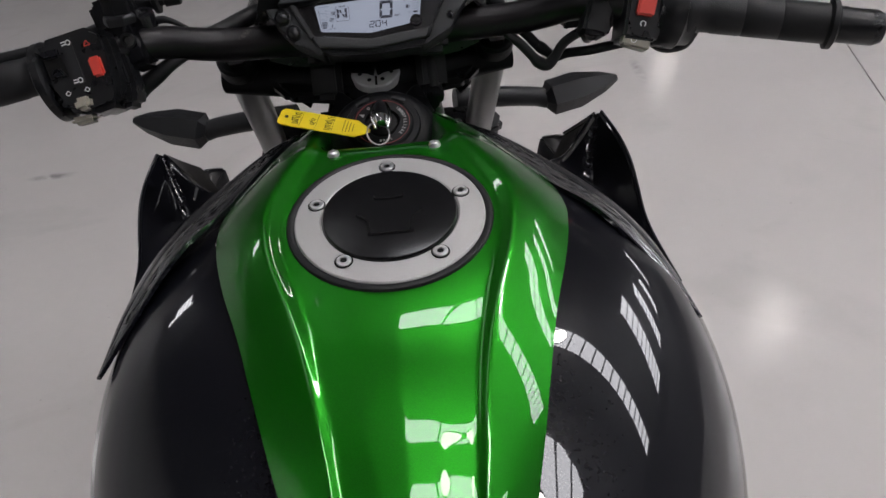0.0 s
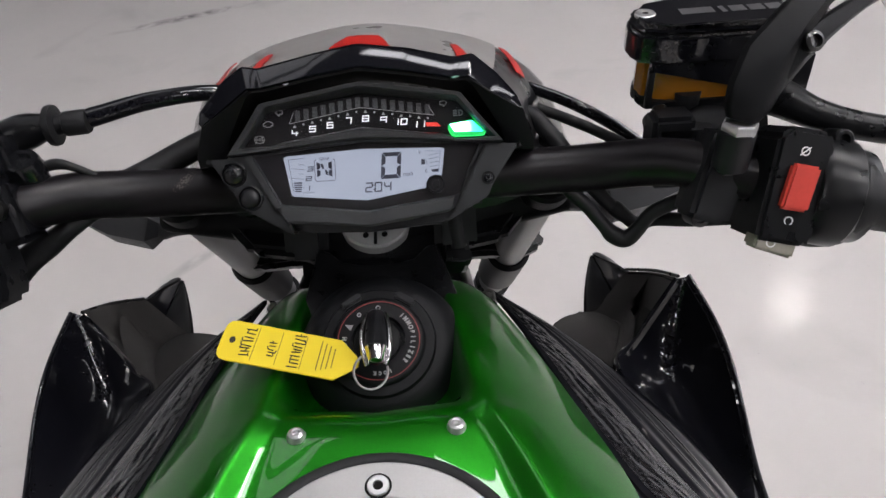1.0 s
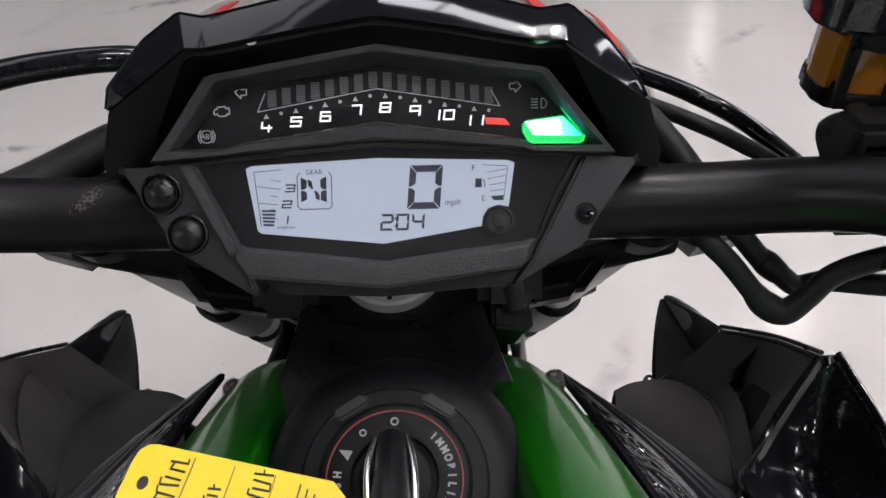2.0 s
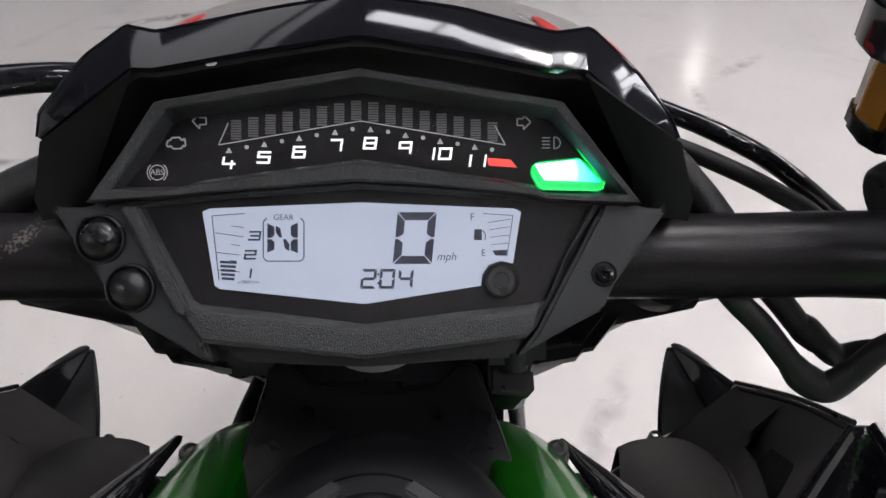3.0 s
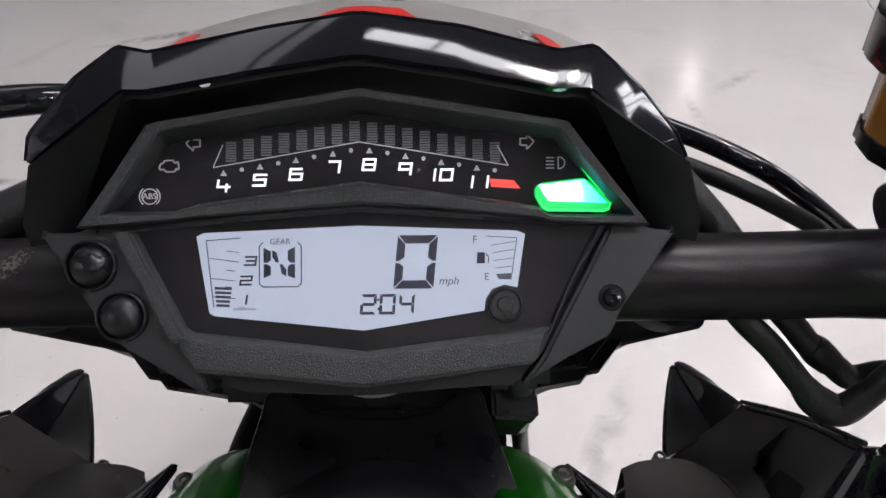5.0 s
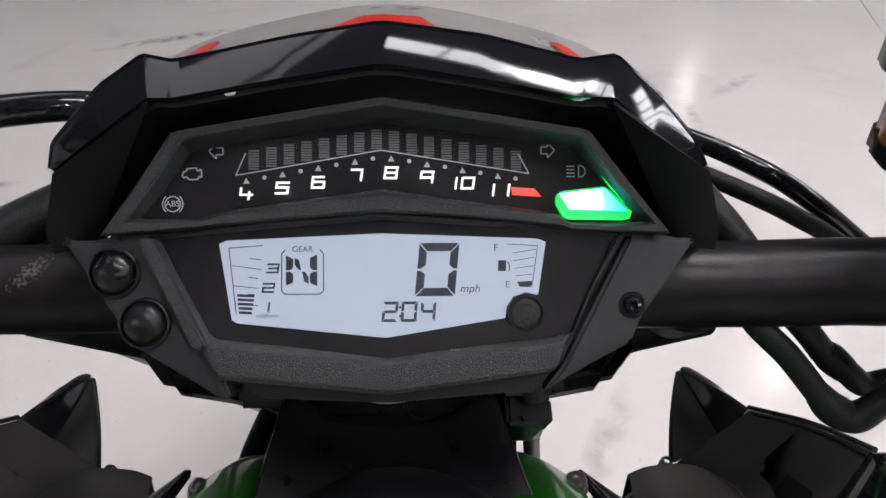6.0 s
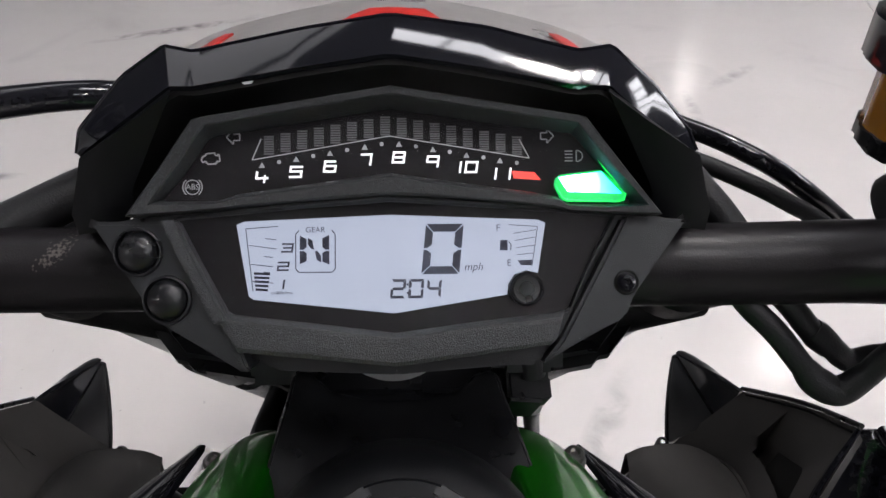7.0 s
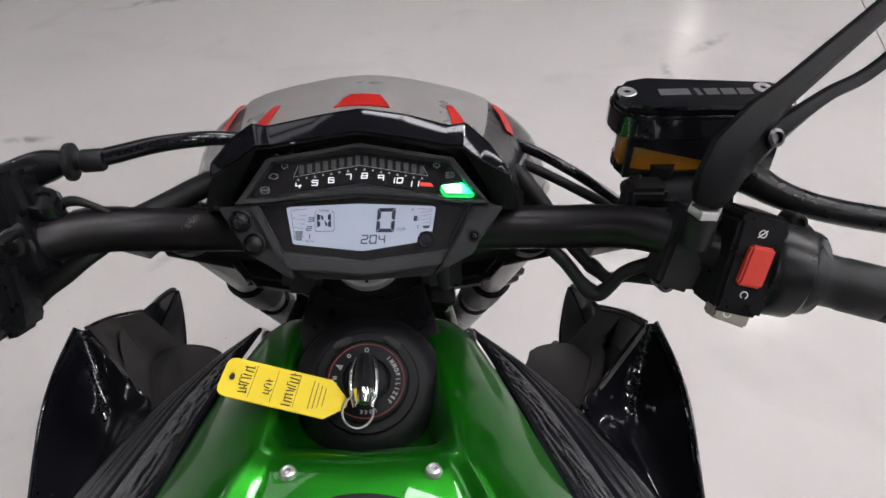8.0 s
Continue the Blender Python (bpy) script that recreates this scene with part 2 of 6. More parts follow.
def concrete(name):
    m = material(name, (0.5, 0.49, 0.475), rough=0.3)
    nt = m.node_tree
    b = nt.nodes["Principled BSDF"]
    b.inputs["Specular IOR Level"].default_value = 0.5
    co = nt.nodes["Texture Coordinate"]

    def noise_of(scale, detail, lo, hi, dist=0.0):
        n = nt.nodes.new("ShaderNodeTexNoise")
        n.inputs["Scale"].default_value, n.inputs["Detail"].default_value, n.inputs["Distortion"].default_value = scale, detail, dist
        nt.links.new(co.outputs["Object"], n.inputs["Vector"])
        r = nt.nodes.new("ShaderNodeValToRGB")
        r.color_ramp.elements[0].position, r.color_ramp.elements[1].position = lo, hi
        nt.links.new(n.outputs["Fac"], r.inputs["Fac"])
        return r.outputs["Color"]

    def blend(a, bb, fac, mode="MIX"):
        x = nt.nodes.new("ShaderNodeMix")
        x.data_type, x.blend_type = "RGBA", mode
        for key, val in (("A", a), ("B", bb), ("Factor", fac)):
            if isinstance(val, (tuple, float)):
                x.inputs[key].default_value = val
            else:
                nt.links.new(val, x.inputs[key])
        return x.outputs["Result"]

    cloud = noise_of(0.9, 4, 0.25, 0.75, 0.3)
    fine = noise_of(22, 12, 0.3, 0.75)
    stain = noise_of(2.6, 12, 0.56, 0.80, 0.8)
    speck = noise_of(60, 4, 0.72, 0.78)
    c = blend((0.492, 0.468, 0.455, 1.0), (0.585, 0.560, 0.546, 1.0), cloud)
    c = blend(c, (0.50, 0.49, 0.475, 1.0), blend((0.0, 0.0, 0.0, 1.0), (0.3, 0.3, 0.3, 1.0), fine))
    c = blend(c, (0.38, 0.37, 0.355, 1.0), blend((0.0, 0.0, 0.0, 1.0), (0.5, 0.5, 0.5, 1.0), stain))
    c = blend(c, (0.25, 0.245, 0.24, 1.0), blend((0.0, 0.0, 0.0, 1.0), (0.5, 0.5, 0.5, 1.0), speck))
    for x, y, turn, length, width, dark in ((-2.05, 3.02, 45, 0.40, 0.05, 0.75), (-1.83, 1.65, 20, 0.10, 0.03, 0.7), (0.37, 3.14, 60, 0.22, 0.04, 0.4), (0.22, 2.78, 100, 0.18, 0.03, 0.4), (0.04, 1.10, 80, 0.25, 0.04, 0.45), (-0.98, 1.38, 70, 0.30, 0.03, 0.5)):
        mp = nt.nodes.new("ShaderNodeMapping")
        mp.vector_type = "TEXTURE"
        mp.inputs["Location"].default_value, mp.inputs["Rotation"].default_value, mp.inputs["Scale"].default_value = (x, y, 0), (0, 0, radians(turn)), (length, width, 1)
        nt.links.new(co.outputs["Object"], mp.inputs["Vector"])
        gr = nt.nodes.new("ShaderNodeTexGradient")
        gr.gradient_type = "SPHERICAL"
        nt.links.new(mp.outputs["Vector"], gr.inputs["Vector"])
        mul = nt.nodes.new("ShaderNodeMath")
        mul.operation = "MULTIPLY"
        nt.links.new(gr.outputs["Fac"], mul.inputs[0])
        nt.links.new(noise_of(16, 8, 0.35, 0.62, 0.5), mul.inputs[1])
        am = nt.nodes.new("ShaderNodeMath")
        am.operation, am.use_clamp = "MULTIPLY", True
        nt.links.new(mul.outputs[0], am.inputs[0])
        am.inputs[1].default_value = dark * 1.6
        c = blend(c, (0.20, 0.195, 0.19, 1.0), am.outputs[0])
    nt.links.new(c, b.inputs["Base Color"])
    mr = nt.nodes.new("ShaderNodeMapRange")
    mr.inputs["To Min"].default_value, mr.inputs["To Max"].default_value = 0.12, 0.20
    nt.links.new(fine, mr.inputs["Value"])
    nt.links.new(mr.outputs["Result"], b.inputs["Roughness"])
    return m


CONCRETE = concrete("polished_concrete")


def glow_material(name, colour, strength):
    m = bpy.data.materials.new(name)
    m.use_nodes = True
    b = m.node_tree.nodes["Principled BSDF"]
    b.inputs["Base Color"].default_value = (0.8, 0.8, 0.8, 1)
    b.inputs["Emission Color"].default_value = (*colour, 1)
    b.inputs["Emission Strength"].default_value = strength
    return m


STRIP = glow_material("skylight_pane", (0.97, 0.985, 1.02), STRIP_GLOW)
PANEL_LIGHT = glow_material("translucent_roof_panel", (0.95, 0.97, 1.0), PANEL_GLOW)
# Glow turned down to soften these lamps' reflections in floor and tank.
BAY_DIM = glow_material("dimmed_high_bay_lamp", (1.0, 0.96, 0.9), BAY_GLOW * 0.3)
BAY = glow_material("high_bay_lamp", (1.0, 0.96, 0.9), BAY_GLOW)


# ---- mesh helpers ----
def part(name, bm, mat, parent, label="", sharp=38, flip=False):
    bmesh.ops.recalc_face_normals(bm, faces=bm.faces)
    for f in bm.faces:
        f.smooth = True
    for e in bm.edges:
        e.smooth = len(e.link_faces) < 2 or e.calc_face_angle(0) < radians(sharp)
    me = bpy.data.meshes.new(name)
    bm.to_mesh(me)
    bm.free()
    me.materials.append(mat)
    ob = new(name, me)
    if parent is not None:
        ob.parent = parent
    if label:
        ob["label"] = label
    return ob


def V(*a):
    return Vector(a)


def spline(points, n=8):
    """A Catmull-Rom curve through the points, n steps a span."""
    p = [Vector(q) for q in points]
    p = [2 * p[0] - p[1]] + p + [2 * p[-1] - p[-2]]
    out = []
    for k in range(1, len(p) - 2):
        a, b, c, d = p[k - 1:k + 3]
        for s in range(n):
            t = s / n
            out.append(0.5 * (2 * b + (c - a) * t + (2 * a - 5 * b + 4 * c - d) * t * t + (3 * b - 3 * c + d - a) * t ** 3))
    out.append(p[-2])
    return out


def grid(rows, closed=False, bm=None):
    """Quads over rows of points."""
    bm = bm or bmesh.new()
    vs = [[bm.verts.new(p) for p in row] for row in rows]
    for a, b in zip(vs, vs[1:]):
        last = len(a) if closed else len(a) - 1
        for k in range(last):
            q = [a[k], a[(k + 1) % len(a)], b[(k + 1) % len(b)], b[k]]
            bm.faces.new(q)
    return bm, vs


def capped(rows):
    """A closed tube of rings with both ends filled."""
    bm, vs = grid(rows, True)
    bm.faces.new(vs[0])
    bm.faces.new(list(reversed(vs[-1])))
    return bm


def shell(rows, thick):
    bm, _ = grid(rows)
    bmesh.ops.recalc_face_normals(bm, faces=bm.faces)
    bmesh.ops.solidify(bm, geom=bm.faces[:], thickness=thick)
    return bm


def tube(points, radius, n=14, smooth=8):
    """A round bar along points; radius a number or one for each point."""
    pts = spline(points, smooth) if smooth else [Vector(p) for p in points]
    if isinstance(radius, (list, tuple)):
        rs = [v.x for v in spline([(r, 0, 0) for r in radius], smooth)] if smooth else radius
    else:
        rs = [radius] * len(pts)
    rows, side = [], None
    for k, p in enumerate(pts):
        d = (pts[min(k + 1, len(pts) - 1)] - pts[max(k - 1, 0)]).normalized()
        if side is None:
            side = d.cross(V(0, 0, 1) if abs(d.z) < 0.9 else V(0, 1, 0)).normalized()
        side = (side - d * side.dot(d)).normalized()
        up = d.cross(side)
        rows.append([p + (side * math.cos(a) + up * math.sin(a)) * rs[k] for a in (2 * math.pi * j / n for j in range(n))])
    return capped(rows)


def axis_frame(origin, z, x=(1, 0, 0)):
    """A frame at origin with its local z along z and its local x near x."""
    z = Vector(z).normalized()
    x = Vector(x)
    x = (x - z * x.dot(z)).normalized()
    y = z.cross(x)
    m = Matrix((x, y, z)).transposed().to_4x4()
    m.translation = Vector(origin)
    return m


def lathe(profile, m=Matrix(), n=40, close=True):
    """Turned from (radius, height) pairs about the frame's z; with close off, a ring whose profile runs round."""
    profile = profile if close else profile + profile[:1]
    rows = [[m @ V(r * math.cos(a), r * math.sin(a), h) for a in (2 * math.pi * j / n for j in range(n))] for r, h in profile]
    if close:
        return capped(rows)
    bm = grid(rows, True)[0]
    bmesh.ops.remove_doubles(bm, verts=bm.verts, dist=1e-6)
    return bm


def prism(poly, z0, z1, m=Matrix(), bevel=0.0, taper=None):
    """A polygon of the frame's plane raised from z0 to z1; taper insets the top; bevel rounds all edges."""
    bm = bmesh.new()
    cx, cy = sum(p[0] for p in poly) / len(poly), sum(p[1] for p in poly) / len(poly)
    t = taper if taper else 1.0
    lo = [bm.verts.new(m @ V(p[0], p[1], z0)) for p in poly]
    hi = [bm.verts.new(m @ V(cx + (p[0] - cx) * t, cy + (p[1] - cy) * t, z1)) for p in poly]
    bm.faces.new(lo)
    bm.faces.new(hi)
    for k in range(len(poly)):
        j = (k + 1) % len(poly)
        bm.faces.new((lo[k], lo[j], hi[j], hi[k]))
    bmesh.ops.recalc_face_normals(bm, faces=bm.faces)
    if bevel:
        bmesh.ops.bevel(bm, geom=bm.edges[:], offset=bevel, segments=2, affect="EDGES", clamp_overlap=True)
    return bm


def box(sx, sy, sz, m=Matrix(), bevel=0.002):
    return prism([(-sx / 2, -sy / 2), (sx / 2, -sy / 2), (sx / 2, sy / 2), (-sx / 2, sy / 2)], -sz / 2, sz / 2, m, bevel)


def joined(*bms):
    out = bmesh.new()
    for b in bms:
        me = bpy.data.meshes.new("tmp")
        b.to_mesh(me)
        b.free()
        out.from_mesh(me)
        bpy.data.meshes.remove(me)
    return out


def lettering(name, text, size, m, mat, parent, shear=0.0, align="CENTER", depth=0.00005, bold=0.0):
    cu = bpy.data.curves.new(name, "FONT")
    cu.body, cu.size, cu.shear, cu.extrude = text, size, shear, depth
    cu.align_x, cu.align_y, cu.offset = align, "CENTER", bold
    tmp = bpy.data.objects.new(name, cu)
    scene.collection.objects.link(tmp)
    bpy.context.view_layer.update()
    me = bpy.data.meshes.new_from_object(tmp.evaluated_get(bpy.context.evaluated_depsgraph_get()))
    bpy.data.objects.remove(tmp)
    bpy.data.curves.remove(cu)
    me.transform(m)
    me.materials.clear()
    me.materials.append(mat)
    ob = new(name, me)
    ob.parent = parent
    return ob


def mm_early(*pairs):
    return [(x / 1000, y / 1000) for x, y in pairs]


def mid_x(y):
    """The motorcycle stands a little turned: its middle line drifts to the side towards the front."""
    return -0.001 - 0.042 * max(0.0, y - 0.02)


def both(points, side):
    """Points of the off side (+1), or those across the middle line (-1)."""
    if side > 0:
        return [Vector(p) for p in points]
    return [V(2 * mid_x(p[1]) - p[0], p[1], p[2]) for p in points]


# ---- the hall ----
hall = Matrix.Rotation(radians(HALL_TURN), 4, "Z")
JOINT = hall.inverted() @ V(1.761, 2.054, 0)


def setting(name, bm, mat, label, category):
    ob = part(name, bm, mat, None)
    ob.matrix_world = hall
    return tagged(ob, label, category, kind="structure")


HX0, HX1, HY0, HY1, HZ = -16.0, 16.0, -14.0, 26.0, 6.2
floor = setting("floor", box(HX1 - HX0 + 0.6, HY1 - HY0 + 0.6, 0.2, pose((HX0 + HX1) / 2, (HY0 + HY1) / 2, -0.108), 0.0), DARK_STEEL,
                "pale grey polished concrete showroom floor with saw-cut joints", "floor")
for name, sx, sy, x, y in (("wall_north", HX1 - HX0 + 0.6, 0.3, 0, HY1 + 0.15), ("wall_south", HX1 - HX0 + 0.6, 0.3, 0, HY0 - 0.15),
                           ("wall_east", 0.3, HY1 - HY0, HX1 + 0.15, 6), ("wall_west", 0.3, HY1 - HY0, HX0 - 0.15, 6)):
    dark = name in ("wall_south", "wall_east")
    setting(name, box(sx, sy, HZ, pose(x, y, HZ / 2), 0.0), WALL_DARK if dark else WALL_PALE, "plain %s painted hall wall" % ("dark" if dark else "white"), "wall")
setting("ceiling", box(HX1 + 0.3, HY1 - HY0 + 0.6, 0.2, pose((HX1 + 0.3) / 2, 6, HZ + 0.1), 0.0), CEIL_PALE, "grey panelled hall roof", "ceiling")
setting("ceiling", box(-HX0 + 0.3, HY1 - HY0 + 0.6, 0.2, pose((HX0 - 0.3) / 2, 6, HZ + 0.1), 0.0), CEIL, "dark steel hall roof", "ceiling")


for y in range(-12, 26, 3):
    setting("roof_beam", box(-HX0 - 0.6, 0.22, 0.3, pose(HX0 / 2 - 0.3, y + 0.4, HZ - 0.15), 0.0), WALL_DARK, "dark steel roof beam", "beam")


def roof_panel(x0, x1, y0, y1):
    ob = setting("roof_light", joined(box(x1 - x0, y1 - y0, 0.03, pose((x0 + x1) / 2, (y0 + y1) / 2, HZ - 0.32), 0)), PANEL_LIGHT, "dim translucent roof light panel", "roof light")
    return ob


for x0, x1 in ((-3.30, -2.24), (-2.10, -1.86)):
    roof_panel(x0, x1, -1.6, 3.4)


def skylight(x0, x1, y, width):
    """A long light band under the roof: frame, mullions and glowing panes."""
    root = new("skylight")
    root.matrix_world = hall @ pose((x0 + x1) / 2, y, HZ - 0.06)
    length = x1 - x0
    n = max(2, round(length / 0.85))
    step = length / n
    part("frame", joined(box(length + 0.1, 0.06, 0.12, pose(0, width / 2, 0), 0), box(length + 0.1, 0.06, 0.12, pose(0, -width / 2, 0), 0)), CEIL, root)
    for k in range(n + 1):
        part("mullion", box(0.05, width, 0.1, pose(-length / 2 + k * step, 0, 0), 0), CEIL, root)
    for k in range(n):
        part("pane", box(step - 0.06, width - 0.08, 0.02, pose(-length / 2 + (k + 0.5) * step, 0, 0.02), 0), STRIP, root)
    return tagged(root, "long bright unseen light band under the hall roof", "skylight", "light bands", "structure")


# The last three bands are added fill to brighten the floor at left.
for x0, x1, y, w in ((0.25, 14.0, -1.5, 0.68), (-0.65, 14.0, 1.9, 0.68), (6.5, 15.0, 5.5, 1.5), (8.5, 15.0, 9.0, 1.6), (9.5, 15.0, 13.0, 1.6), (10.0, 15.0, 18.0, 1.6),
                     (3.0, 4.4, -8.8, 0.7), (6.0, 14.0, -5.0, 1.3), (-14.0, -4.0, -9.0, 1.5), (-14.0, -4.0, -12.0, 1.5), (-14.0, -8.2, 4.5, 1.0)):
    skylight(x0, x1, y, w)


def high_bay(x, y, light=None):
    root = new("ceiling_lamp")
    root.matrix_world = pose(x, y, 5.9)
    part("housing", lathe([(0.05, 0.3), (0.09, 0.26), (0.12, 0.1), (0.26, 0.0), (0.25, -0.005), (0.1, 0.02)], n=24), SATIN, root)
    part("diffuser", lathe([(0.23, 0.0), (0.23, -0.012), (0.15, -0.02)], n=24), light or BAY, root)
    return tagged(root, "unseen round high-bay lamp under the roof", "ceiling lamp", "hall lamps")


high_bay(4.85, 7.7, BAY_DIM)
high_bay(0.9, -1.95, BAY_DIM)
high_bay(6.6, 17.8, BAY_DIM)
# The lamp at (-6.0, -6.0) is added to lift the left floor.
for x, y in ((3.1, -2.4), (1.35, -9.0), (1.7, 1.45), (3.4, 0.9), (-6.0, -6.0)):
    high_bay(x, y)

# ---- the motorcycle ----
bike = new("motorcycle")
bike.location = (0, 0, GROUND)
tagged(bike, "green and gloss black naked motorcycle parked on concrete floor", "motorcycle")


# fuel tank cover
TANK = [  # y, middle z, slope's foot x z, ridge x z, flank x z, edge x z
    (0.268, 0.905, 0.0360, 0.915, 0.0450, 0.929, 0.057, 0.928, 0.070, 0.920),
    (0.252, 0.908, 0.0350, 0.928, 0.0445, 0.947, 0.059, 0.943, 0.077, 0.931),
    (0.210, 0.915, 0.0370, 0.938, 0.0465, 0.964, 0.067, 0.955, 0.090, 0.939),
    (0.165, 0.922, 0.0390, 0.946, 0.0490, 0.978, 0.074, 0.966, 0.102, 0.946),
    (0.130, 0.940, 0.0410, 0.955, 0.0515, 0.985, 0.080, 0.972, 0.111, 0.950),
    (0.108, 0.976, 0.0445, 0.980, 0.0560, 0.9885, 0.086, 0.974, 0.117, 0.952),
    (0.085, 0.9875, 0.0525, 0.9868, 0.0628, 0.9925, 0.092, 0.976, 0.123, 0.954),
    (0.040, 0.980, 0.0680, 0.9815, 0.0795, 0.9905, 0.106, 0.976, 0.133, 0.957),
    (0.000, 0.973, 0.0755, 0.9765, 0.0870, 0.9860, 0.108, 0.9715, 0.127, 0.954),
    (-0.040, 0.967, 0.0695, 0.9690, 0.0800, 0.9765, 0.099, 0.9635, 0.115, 0.950),
    (-0.075, 0.9625, 0.0585, 0.9610, 0.0675, 0.9665, 0.0865, 0.956, 0.103, 0.945),
    (-0.115, 0.9515, 0.0475, 0.9490, 0.0548, 0.9525, 0.0735, 0.943, 0.091, 0.934),
    (-0.155, 0.9318, 0.0410, 0.9290, 0.0472, 0.9320, 0.063, 0.922, 0.080, 0.911),
    (-0.195, 0.9088, 0.0358, 0.9060, 0.0412, 0.9088, 0.054, 0.899, 0.067, 0.886),
    (-0.260, 0.8808, 0.0315, 0.8780, 0.0362, 0.8803, 0.046, 0.870, 0.057, 0.860),
    (-0.330, 0.8608, 0.0285, 0.8580, 0.0332, 0.8603, 0.042, 0.850, 0.052, 0.840),
]


def stepped(points, n):
    """A polyline of x and z divided into n steps a span."""
    out = []
    for a, b in zip(points, points[1:]):
        out += [V(a[0] + (b[0] - a[0]) * k / n, 0, a[1] + (b[1] - a[1]) * k / n) for k in range(n)]
    return out + [V(points[-1][0], 0, points[-1][1])]


def eased(line, times, first=0):
    """A run of points with its waves smoothed out from an index on; its ends stay."""
    line = [Vector(p) for p in line]
    for _ in range(times):
        line = line[:first + 1] + [(p + 2 * q + r) / 4 for p, q, r in zip(line[first:], line[first + 1:], line[first + 2:])] + line[-1:]
    return line


def tank_rows():
    """The cover's cross sections, smoothed along the tank and across it."""
    cols = list(zip(*TANK))
    lines = [spline([(y, c, 0) for y, c in zip(cols[0], col)], 6) for col in cols[1:]]
    lines = [lines[0]] + [eased(line, 14 if k < 4 else 30, 36) for k, line in enumerate(lines[1:])]
    rows = []
    for k in range(len(lines[0])):
        y = lines[0][k].x
        z0, x1, z1, x2, z2, x3, z3, x4, z4 = (line[k].y for line in lines)
        curve = stepped([(0, z0), (x1 * 0.5, (z0 + z1) / 2 + 0.0006), (x1, z1), (x2, z2)], 9)
        bow = max(0.0, z3 - z2 - (z4 - z2) * (x3 - x2) / (x4 - x2)) + 0.0012
        curve += [V(x2 + (x4 - x2) * s, 0, z2 + (z4 - z2) * s + bow * 4 * s * (1 - s)) for s in (k / 24 for k in range(1, 25))]
        curve = eased(curve, 3)
        right = [V(mid_x(y) + p.x, y, p.z) for p in curve]
        left = [V(mid_x(y) - p.x, y, p.z) for p in curve[:0:-1]]
        rows.append(left + right)
    return rows


T_ROWS = tank_rows()
tank = part("fuel_tank_cover", shell(T_ROWS, 0.004), GREEN, bike, "candy green metallic tank cover", sharp=60)


# fuel filler
CAP = axis_frame((mid_x(0), 0.0, 0.9740), (0, -math.sin(radians(10)), math.cos(radians(10))))
filler = part("fuel_filler", lathe([(0.0722, -0.012), (0.0722, 0.0024), (0.0714, 0.0036), (0.0700, 0.0040), (0.0676, 0.0038), (0.0664, 0.0028), (0.0664, -0.012)], CAP, 72, False), RUBBER, bike,
              "round fuel filler with brushed aluminium ring")
part("filler_ring", lathe([(0.0665, -0.004), (0.0665, 0.0035), (0.0655, 0.0045), (0.0490, 0.0052), (0.0478, 0.0045), (0.0478, -0.004)], CAP, 72, False), RING_ALU, filler, "brushed aluminium ring", sharp=12)
part("filler_lid", lathe([(0.0476, -0.004), (0.0476, 0.005), (0.0462, 0.0068), (0.042, 0.0076), (0.020, 0.0082), (0.001, 0.0083)], CAP, 72), LID, filler, "black plastic lid")
groove = [(-0.0225, -0.0025), (-0.0165, -0.0085), (-0.0145, -0.0125), (-0.0140, -0.0215), (-0.0130, -0.0235), (0.0130, -0.0235), (0.0140, -0.0215), (0.0145, -0.0125), (0.0165, -0.0085), (0.0225, -0.0025)]
part("flap_groove", tube([CAP @ V(x, y, 0.0087) for x, y in groove], 0.0006, 8, 4), DEEP, filler)
part("flap_groove", tube([CAP @ V(x, y, 0.0086) for x, y in ((-0.0105, 0.017), (-0.0085, 0.0135), (0.0085, 0.0135), (0.0105, 0.017))], 0.0005, 8, 4), DEEP, filler)
for k in range(5):
    a = radians(90 + 72 * k)
    m = CAP @ pose(0.0538 * math.cos(a), 0.0538 * math.sin(a), 0.0048)
    part("screw_recess", lathe([(0.0063, -0.0006), (0.0063, 0.0006), (0.001, 0.0006)], m, 24), DEEP, filler)
    screw = part("socket_screw", lathe([(0.0052, -0.001), (0.0052, 0.0012), (0.0046, 0.0018), (0.0025, 0.0018), (0.0024, 0.0006)], m, 20), BUTTON_STEEL, filler)
    part("hex_socket", lathe([(0.0025, 0.0), (0.0025, 0.0010), (0.0005, 0.0010)], m, 6), DEEP, screw)

for x in (-0.0425, 0.0368):
    m = axis_frame((x, 0.085, 0.9868), (0, 0.05, 1))
    part("tank_bolt", lathe([(0.0049, -0.002), (0.0049, 0.0008), (0.0040, 0.0030), (0.0027, 0.0037), (0.0019, 0.0035), (0.0016, 0.0014)], m, 24), BUTTON_STEEL, bike, "steel button bolt")
for x, y, z in ((0.0672, 0.2497, 0.9325), (-0.0857, 0.2484, 0.9335)):
    m = axis_frame((x, y, z), (0.0, -0.2, 1))
    part("cover_rivet", lathe([(0.0056, -0.008), (0.0056, -0.002), (0.0044, -0.0018), (0.0044, 0.0014), (0.0036, 0.0026), (0.0022, 0.0028), (0.0018, 0.0012), (0.0004, 0.0012)], m, 12), WORN_STEEL, bike, "dull steel cover bolt")

